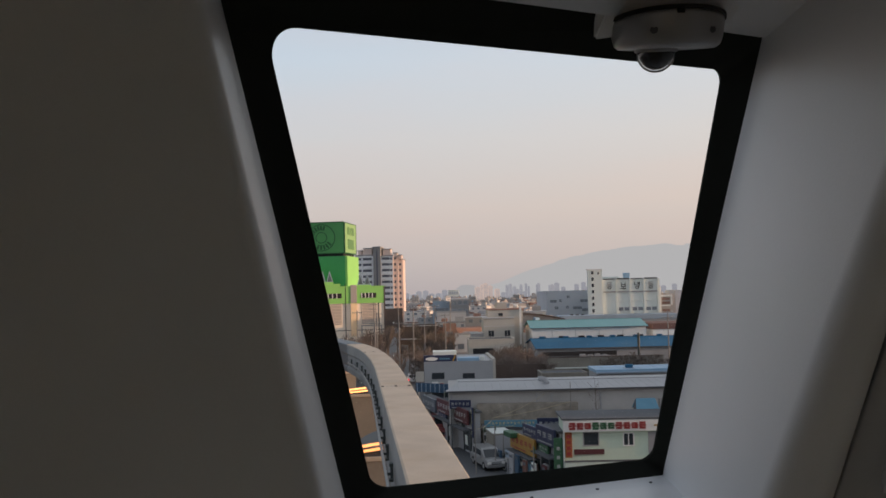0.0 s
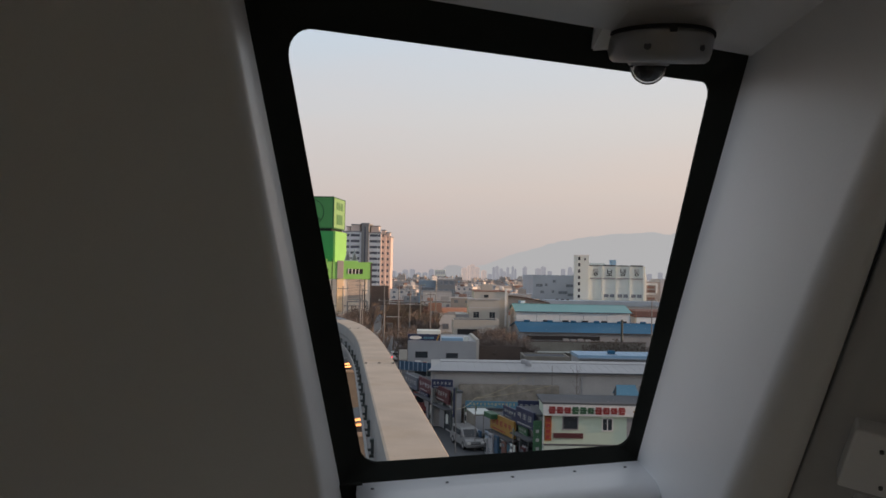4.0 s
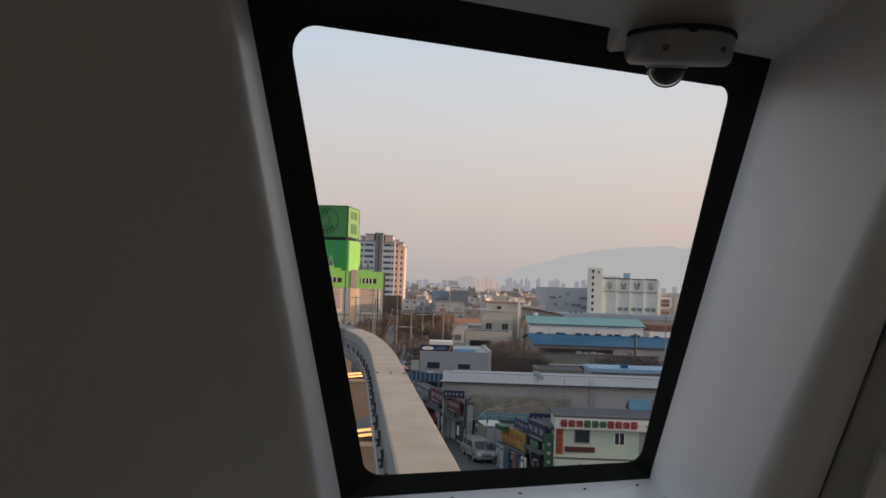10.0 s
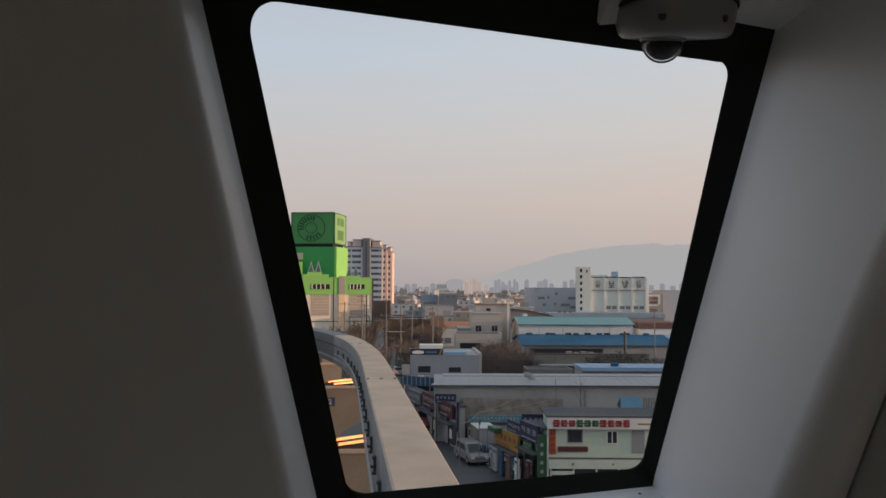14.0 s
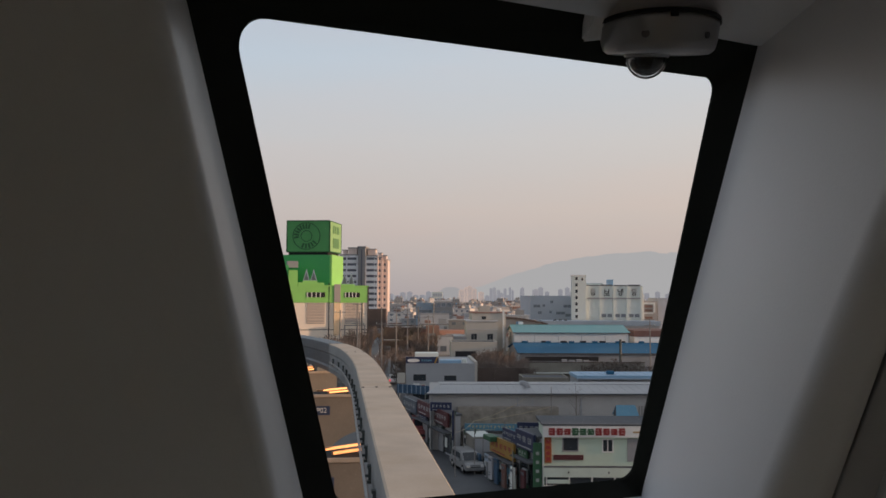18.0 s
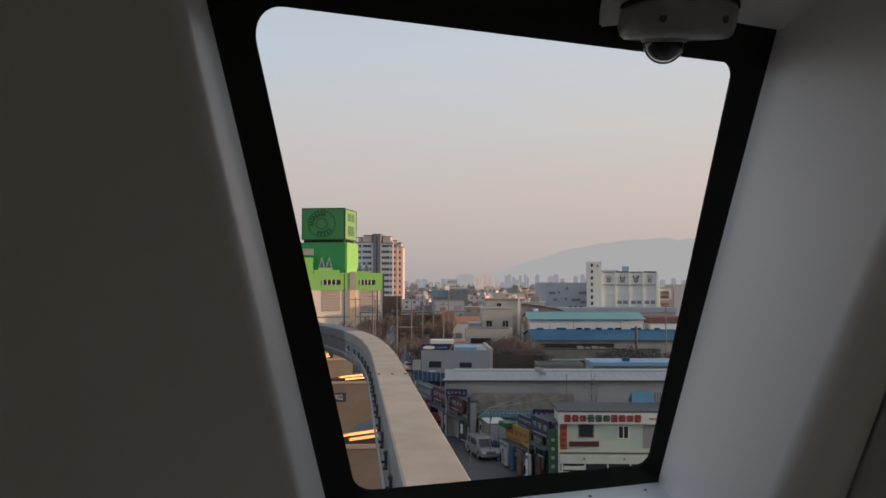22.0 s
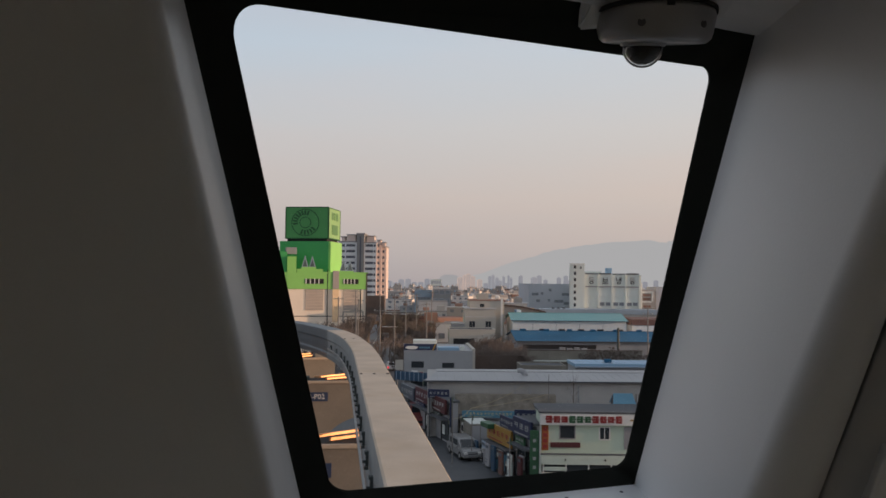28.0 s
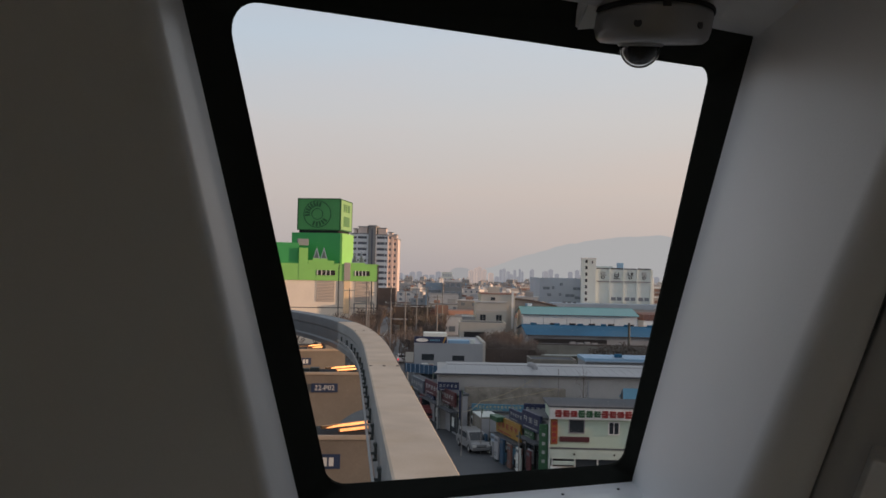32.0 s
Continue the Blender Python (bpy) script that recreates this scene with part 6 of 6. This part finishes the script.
vehicle("box_truck", "dusty red truck parked beside the stall", "truck", pose(-0.4, 86.5, 0.04, 0, 0, 4), 1.9, 4.8, 2.1, 0.6, "truck_red", van=True)

led = thing("led_sign", "roadside sign with a violet light display", "sign", pose(-3.2, 88, 0, 0, 0, 10))
part("post", boxes((-0.06, 0.06, -0.06, 0.06, 0, 3.6)), M["pole"], led)
part("board", boxes((-0.35, 0.35, -0.1, 0.1, 1.8, 3.6), bevel=0.03), M["cream"], led)
part("led_bars", boxes((-0.5, -0.05, -0.16, -0.1, 2.7, 2.95), (0.1, 0.5, -0.16, -0.1, 2.7, 2.95)), M["led"], led, "violet glowing bars")


# ---- poles and cables ----
def utility_pole(x, y, h, label="grey concrete utility pole with crossarms", lean=0.0, arms=2, thick=1.0):
    t = thing("utility_pole", label, "utility pole", pose(x, y, 0, 0, lean, 0), "utility poles")
    bm = bmesh.new()
    tube(bm, (0, 0, 0), (0, 0, h), 0.14 * thick, 0.08 * thick, 10)
    part("mast", bm, M["pole"], t)
    for i in range(arms):
        z = h - 0.4 - i * 0.9
        part("crossarm", boxes((-0.9, 0.9, -0.05, 0.05, z, z + 0.1)), M["pole"], t)
        for k in (-0.8, 0, 0.8):
            bm = bmesh.new()
            tube(bm, (k, 0, z + 0.1), (k, 0, z + 0.28), 0.05, 0.03, 8)
            part("insulator", bm, M["cold"], t)
    return t


def cable(points, r=0.02, sag=0.6, material="wire", label="thin black overhead cable"):
    bm = bmesh.new()
    for a, b in zip(points, points[1:]):
        a, b = Vector(a), Vector(b)
        prev = a
        for i in range(1, 9):
            u = i / 8
            p = a.lerp(b, u) - Vector((0, 0, sag * 4 * u * (1 - u)))
            tube(bm, prev, p, r, r, 5)
            prev = p
    return tagged(part("overhead_cable", bm, M[material]), label, "cable")


poles = [(-9.5, 120, 10.8), (-6.5, 128, 10.5), (-4.8, 142, 12.6), (-11.5, 150, 11.5), (-3.4, 165, 12), (-9.0, 176, 12), (-1.5, 190, 12), (0.6, 150, 11), (-14.0, 140, 12), (-13.2, 165, 13), (2.0, 200, 12.5)]
for x, y, h in poles:
    utility_pole(x, y, h, arms=1 + int(y) % 2)
dark_pole = thing("steel_mast", "dark rusty steel mast beside the blue hall", "mast", pose(32.9, 142, 0))
bm = bmesh.new()
tube(bm, (0, 0, 0), (0, 0, 7.2), 0.22, 0.20, 10)
part("mast", bm, M["bracket"], dark_pole)
utility_pole(38.2, 143, 10.8, "thin dark utility pole beside the halls")
utility_pole(2.45, 68.0, 4.9, "thin grey pole beside the parked van", arms=0, thick=0.35)
utility_pole(6.35, 67.2, 4.6, "thin grey pole in front of the shops", arms=0, thick=0.4)
utility_pole(11.8, 79, 6.0, "thin bare pole behind the corner shop", arms=0, thick=0.35)
cable([(-9.5, 120, 10.4), (-11.5, 150, 11.1), (-13.2, 165, 12.5)])
cable([(-6.5, 128, 10.1), (-4.8, 142, 12.2), (-3.4, 165, 11.6), (-1.5, 190, 11.6)])
cable([(-4.8, 142, 12.2), (0.6, 150, 10.6)])
cable([(2.45, 68.0, 3.6), (4.4, 76, 3.3), (9.3, 78.5, 5.0)], 0.022, 0.25, "cable_tan", "pale tan cable sagging over the shops")
cable([(4.4, 76, 3.3), (11.8, 79, 4.2)], 0.022, 0.15, "cable_tan", "pale tan cable sagging over the shops")


# ---- bare winter trees ----
def bare_tree(seed, h):
    rnd = random.Random(seed)
    trunk, crown = bmesh.new(), bmesh.new()

    def grow(p, d, length, r, level):
        q = p + d * length
        tube(trunk if level < 2 else crown, p, q, r, r * 0.66, 6 if level < 2 else 3)
        if level == 4:
            return
        for _ in range(4 if level < 3 else 5):
            a = Vector((rnd.uniform(-1, 1), rnd.uniform(-1, 1), rnd.uniform(-0.1, 1.0))).normalized()
            k = rnd.uniform(0.45, 1.0)
            grow(p.lerp(q, k), (d * 0.75 + a * 0.8).normalized(), length * rnd.uniform(0.5, 0.72), r * 0.58, level + 1)

    grow(Vector((0, 0, 0)), Vector((rnd.uniform(-0.06, 0.06), rnd.uniform(-0.06, 0.06), 1)).normalized(), h * 0.48, h * 0.018 + 0.04, 0)
    t = thing("bare_tree", "leafless brown winter street tree", "tree", None, "winter trees")
    part("trunk", trunk, M["bark"], t)
    part("crown", crown, M["twig"], t)
    return t


templates = [bare_tree(k, 8.0) for k in range(4)]
spots = []
rnd = random.Random(5)
for i in range(22):
    y = 128 + i * 3.4
    spots.append((-13.5 - rnd.uniform(-1.0, 1.6) + (y - 128) * 0.01, y, rnd.uniform(0.75, 1.15)))
for i in range(16):
    y = 118 + i * 6
    spots.append((-1.2 + rnd.uniform(-1.5, 2.5) - (y - 118) * 0.02, y, rnd.uniform(0.6, 0.95)))
for i in range(16):
    spots.append((rnd.uniform(9.0, 15.0), rnd.uniform(118, 146), rnd.uniform(0.55, 0.85)))
for i in range(8):
    spots.append((rnd.uniform(-24, -13), rnd.uniform(120, 170), rnd.uniform(0.8, 1.1)))
for i in range(5):
    spots.append((rnd.uniform(0.5, 5.0), rnd.uniform(128, 150), rnd.uniform(0.55, 0.8)))
for i in range(20):
    spots.append((rnd.uniform(-9, -1), rnd.uniform(118, 165), rnd.uniform(0.6, 0.85)))
for i in range(26):
    spots.append((rnd.uniform(-10, 3), rnd.uniform(170, 240), rnd.uniform(0.7, 1.0)))
for i in range(14):
    spots.append((rnd.uniform(8.6, 15.5), rnd.uniform(126, 146), rnd.uniform(0.55, 0.8)))
for i in range(7):
    spots.append((rnd.uniform(6.5, 11.6), rnd.uniform(120, 126), rnd.uniform(0.5, 0.72)))
for i in range(10):
    spots.append((rnd.uniform(26, 36), rnd.uniform(126, 140), rnd.uniform(0.35, 0.5)))
for i in range(18):
    spots.append((rnd.uniform(-13, 3.5), rnd.uniform(125, 200), rnd.uniform(0.7, 1.0)))
for x, y, k in ((-12.6, 108, 0.9), (-7.2, 112, 0.55)):
    spots.append((x, y, k))
for i, (x, y, k) in enumerate(spots):
    if -10 < x < 5 and y < 205:
        k *= 0.8
    m = pose(x, y, 0, 0, 0, rnd.uniform(0, 360)) @ Matrix.Scale(k, 4)
    if i < 4:
        templates[i].matrix_basis = m
    else:
        copy_thing(templates[i % 4], pose(x, y, 0, 0, 0, rnd.uniform(0, 360)) @ Matrix.Scale(k / templates[i % 4].scale.x, 4))
sap = thing("sapling", "thin leafless sapling before the warehouse wall", "tree", pose(13.8, 77.6, 0))
bm = bmesh.new()
tube(bm, (0, 0, 0), (0.1, 0, 3.2), 0.05, 0.035, 6)
tube(bm, (0.1, 0, 3.2), (0.05, 0, 6.1), 0.035, 0.01, 6)
part("trunk", bm, M["bark"], sap)
bm = bmesh.new()
for i in range(20):
    z, a = 2.6 + i * 0.16, i * 2.4
    n = 0.35 + 0.5 * rnd.random()
    tip = (0.08 + n * math.cos(a), n * math.sin(a), z + 0.5 + 0.5 * rnd.random())
    tube(bm, (0.08, 0, z), tip, 0.014, 0.006, 3)
    for k in range(3):
        mid = Vector((0.08, 0, z)).lerp(Vector(tip), 0.4 + 0.2 * k)
        tube(bm, mid, mid + Vector((rnd.uniform(-0.25, 0.25), rnd.uniform(-0.25, 0.25), rnd.uniform(0.1, 0.35))), 0.008, 0.004, 3)
part("crown", bm, M["twig"], sap)
# scrub on the waste ground
bm = bmesh.new()
for i in range(2600):
    x, y = rnd.uniform(9, 46), rnd.uniform(104, 148)
    if rnd.random() < 0.35:
        x, y = rnd.uniform(26, 42), rnd.uniform(118, 146)
    h = rnd.uniform(0.4, 1.7)
    a = rnd.uniform(0, 6.28)
    b = [bm.verts.new((x + math.cos(a) * 0.05, y + math.sin(a) * 0.05, 0)), bm.verts.new((x - math.cos(a) * 0.05, y - math.sin(a) * 0.05, 0)), bm.verts.new((x + rnd.uniform(-0.6, 0.6), y + rnd.uniform(-0.6, 0.6), h)), bm.verts.new((x + rnd.uniform(-0.6, 0.6), y + rnd.uniform(-0.6, 0.6), h * 0.8))]
    bm.faces.new(b[:3])
    bm.faces.new((b[0], b[1], b[3]))
tagged(part("dry_scrub", bm, M["dry"]), "dry brown winter scrub on waste ground", "scrub", kind="stuff")

bm = bmesh.new()
for i in range(1500):
    x, y = (rnd.uniform(25, 37), rnd.uniform(138, 147)) if i % 3 else (rnd.uniform(8, 14), rnd.uniform(108, 123))
    h = rnd.uniform(0.6, 2.3) * (1 if i % 3 else 0.9)
    for k in range(3):
        dx, dy = rnd.uniform(-0.7, 0.7), rnd.uniform(-0.7, 0.7)
        bm.faces.new([bm.verts.new(p) for p in ((x, y, 0), (x + 0.07, y, 0), (x + dx, y + dy, h * rnd.uniform(0.6, 1)))])
for i in range(2600):
    x = rnd.uniform(22.5, 34.0)
    crest = 5.15 - 0.03 * (x - 27.6) ** 2 + 0.25 * math.sin(x * 2.1)
    c = Vector((x, rnd.uniform(120.5, 123.3), crest * rnd.uniform(0.35, 1.0)))
    bm.faces.new([bm.verts.new(c + Vector((rnd.uniform(-0.22, 0.22), rnd.uniform(-0.2, 0.2), rnd.uniform(-0.22, 0.25)))) for _ in range(3)])
tagged(part("dark_bushes", bm, M["twig"]), "dark brown leafless bushes on waste ground", "bushes", kind="stuff")


# ---- the town behind ----
def town_house(w, d, h, wall, roof, kind, seed):
    r = random.Random(seed)
    t = thing("town_house", "small low-rise town building seen over the roofs", "building", None, "town buildings")
    part("wall", boxes((-w / 2, w / 2, 0, d, 0, h)), M[wall], t)
    if kind == "flat":
        part("roof", boxes((-w / 2 - 0.2, w / 2 + 0.2, -0.2, d + 0.2, h, h + 0.4)), M[roof], t)
        part("stair_house", boxes((w * 0.1, w * 0.36, d * 0.3, d * 0.6, h + 0.4, h + 2.4)), M[wall], t)
        if seed % 2:
            part("water_tank", boxes((-w * 0.35, -w * 0.15, d * 0.3, d * 0.5, h + 0.4, h + 1.7), bevel=0.2), M["skyblue" if seed % 4 == 1 else "terracotta"], t)
    else:
        bm = prism([(-w / 2 - 0.3, h), (w / 2 + 0.3, h), (w / 2 - 0.8, h + 1.6), (-w / 2 + 0.8, h + 1.6)], -0.3, d + 0.3)
        part("roof", bm, M[roof], t)
    floors, cols = max(1, int(h / 3)), max(2, int(w / 3.2))
    for f in range(floors):
        for c in range(cols):
            x = -w / 2 + w * (c + 0.5) / cols
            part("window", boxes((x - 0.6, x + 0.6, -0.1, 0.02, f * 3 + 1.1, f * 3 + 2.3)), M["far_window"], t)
    return t


kinds = [town_house(9, 9, 9.0, "house", "terracotta", "flat", 1), town_house(11, 9, 6.2, "house_grey", "house_roof", "flat", 2), town_house(10, 10, 12.0, "house", "house_roof", "flat", 3), town_house(14, 9, 6.0, "house_grey", "terracotta", "pitched", 4), town_house(18, 10, 6.5, "house_grey", "house_roof", "pitched", 5), town_house(12, 9, 9.0, "house_grey", "house_roof", "flat", 7), town_house(8, 8, 6.0, "house", "terracotta", "flat", 8)]
rnd = random.Random(11)
placed = 0
for y0, y1, n, xl, xr in ((215, 300, 18, 2, 30), (300, 430, 46, -13, 80), (430, 640, 80, -22, 190), (640, 1000, 110, -45, 300), (1000, 1500, 100, -70, 450)):
    for i in range(n):
        y = rnd.uniform(y0, y1)
        x = rnd.uniform(xl, xr)
        if y < 300 and x < -4:
            continue
        if 255 < y < 312 and 28 < x < 84:
            continue
        if y < 420 and x < -12:
            continue
        m = pose(x, y, 0, 0, 0, rnd.uniform(-25, 25)) @ Matrix.Diagonal((rnd.uniform(0.5, 1.0), 0.8, rnd.uniform(0.45, 0.75 if y < 430 else 0.95), 1))
        k = kinds[placed % 7]
        if placed < 7:
            k.matrix_basis = m
        else:
            c = copy_thing(k, Matrix.Identity(4))
            c.matrix_basis = m
        placed += 1
# low brown sheds and walls beside the avenue
for x, y, w, d, h, mt, lb in ((-11.5, 236, 16, 14, 5.2, "market", "dark flat-roofed market hall beside the avenue"), (-10.5, 205, 9, 10, 3.2, "market", "low red-brown brick building with flat roof"), (3.0, 205, 6, 9, 4.4, "house_grey", "small grey flat-roofed building"), (0.3, 207, 3.2, 6, 6.6, "terracotta", "narrow orange-brown house with a chimney stack"), (-2.6, 212, 3.0, 7, 4.6, "terracotta", "low orange-brown house beside the avenue"), (-1.0, 222, 5, 9, 5.0, "brick", "red-brown brick house beside the avenue"), (13.5, 225, 8, 10, 6.0, "house", "pale flat-roofed town building"), (-1.5, 262, 9, 10, 8.5, "house_grey", "grey office with window bands")):
    t = slab_building("avenue_building", lb, "building", pose(x, y, 0), w, d, h, mt, "house_roof", 0.4, group="avenue buildings")
    for f in range(max(1, int(h / 3))):
        for c in range(int(w / 3)):
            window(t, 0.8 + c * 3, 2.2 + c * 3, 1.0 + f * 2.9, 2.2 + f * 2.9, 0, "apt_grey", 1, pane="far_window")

off = slab_building("avenue_building", "grey-green office with a white rooftop billboard", "building", pose(3.4, 300, 0), 6.4, 12, 12.3, "house_grey", "house_roof", 0.5, group="avenue buildings")
for f in range(4):
    for c in range(3):
        window(off, 0.5 + c * 2.0, 1.8 + c * 2.0, 1.2 + f * 3.1, 2.6 + f * 3.1, 0, "bluegrey", 1, pane="far_window")
bill = part("billboard", boxes((-0.9, 2.9, 2.0, 2.4, 13.4, 15.7), bevel=0.05), M["cold"], off, "white rooftop billboard")
part("billboard_leg", boxes((0.3, 0.5, 2.1, 2.3, 12.3, 13.4), (2.4, 2.6, 2.1, 2.3, 12.3, 13.4)), M["bracket"], bill)
part("writing_bars", boxes(*[(-0.5 + i * 0.85, 0.1 + i * 0.85, 1.96, 2.0, 14.1, 15.1) for i in range(4)]), M["bluegrey"], bill)
low_blue = slab_building("avenue_building", "low slate blue building beside the office", "building", pose(-3.2, 306, 0), 6.2, 12, 11.4, "slate", "house_roof", 0.3, group="avenue buildings")
for f in range(3):
    window(low_blue, 0.6, 5.6, 2.0 + f * 3.0, 3.2 + f * 3.0, 0, "bluegrey", 3, pane="far_window")
# far high-rise rows, the haze put into their glowing colour
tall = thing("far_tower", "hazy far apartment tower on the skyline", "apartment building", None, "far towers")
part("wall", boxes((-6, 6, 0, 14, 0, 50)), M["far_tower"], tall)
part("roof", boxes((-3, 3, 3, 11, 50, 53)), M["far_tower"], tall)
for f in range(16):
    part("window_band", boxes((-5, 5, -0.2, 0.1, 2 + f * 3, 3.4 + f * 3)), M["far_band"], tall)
row_far = [(168 + i * 12.5 + 2.5 * math.sin(i * 3.3), 2150 + (i % 3) * 30, 0.62 + 0.07 * math.sin(i * 2.1)) for i in range(8)]
row_far += [(290 + i * 22 + 6 * math.sin(i * 3.3), 2200 + (i % 3) * 60, 0.60 + 0.12 * math.sin(i * 2.1)) for i in range(8)]
row_far += [(-112 + i * 15, 2000 + (i % 2) * 70, 0.36 + 0.10 * math.sin(i * 1.7)) for i in range(11)]
row_far += [(500 + i * 27, 2100, 0.45 + 0.10 * math.sin(i * 3)) for i in range(9)]
row_far += [(132 + i * 19, 2300, 0.34 + 0.08 * math.sin(i * 2)) for i in range(6)]
for i, (x, y, k) in enumerate(row_far):
    m = pose(x, y, 0, 0, 0, 12 * math.sin(i)) @ Matrix.Diagonal((0.52 if i < 8 else 1, 1, k, 1))
    if i == 0:
        tall.matrix_basis = m
    else:
        c = copy_thing(tall, Matrix.Identity(4))
        c.matrix_basis = m

# a pinkish row in front of the spur, its sunlight put into the glow
rosy = thing("far_tower", "far apartment tower with the low sun's pink in its glow", "apartment building", None, "far towers")
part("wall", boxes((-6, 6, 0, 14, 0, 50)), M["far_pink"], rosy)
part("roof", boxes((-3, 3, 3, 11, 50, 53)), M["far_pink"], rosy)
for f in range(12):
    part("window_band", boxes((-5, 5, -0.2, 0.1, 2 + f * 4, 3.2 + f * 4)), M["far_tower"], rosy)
for i in range(5):
    m = pose(76 + i * 9.5 + 3 * math.sin(i * 2), 1750 + 20 * (i % 2), 0, 0, 0, 5) @ Matrix.Diagonal((0.8, 1, (0.5, 0.6, 0.64, 0.55, 0.42)[i], 1))
    if i == 0:
        rosy.matrix_basis = m
    else:
        copy_thing(rosy, Matrix.Identity(4)).matrix_basis = m


# the hills, and a lower spur before them; the haze is put into their glowing colour
def hill(name, y, crest, mt, label):
    n = 420
    xs = [-2600 + 6400 * i / n for i in range(n + 1)]
    rows = [[(x, y + 60 * math.sin(x * 0.004), crest(x)) for x in xs], [(x, y - 260, crest(x) * 0.55) for x in xs], [(x, y - 520, -5) for x in xs]]
    return tagged(smooth(part(name, loft(rows), mt)), label, "hill", kind="structure")


def crest_main(x):
    base = 246 / (1 + math.exp(-(x - 455) / 175)) * (1 - 0.35 / (1 + math.exp(-(x - 1900) / 200)))
    return base + base * (0.11 * noise.noise(Vector((x * 0.006, 1, 0))) + 0.05 * noise.noise(Vector((x * 0.018, 3, 0))) + 0.018 * noise.noise(Vector((x * 0.06, 5, 0)))) - 4


def crest_spur(x):
    return 40 * math.exp(-((x - 103) / 50) ** 4) + 18 * math.exp(-((x + 300) / 400) ** 2) + 5 * noise.noise(Vector((x * 0.012, 7, 0)))


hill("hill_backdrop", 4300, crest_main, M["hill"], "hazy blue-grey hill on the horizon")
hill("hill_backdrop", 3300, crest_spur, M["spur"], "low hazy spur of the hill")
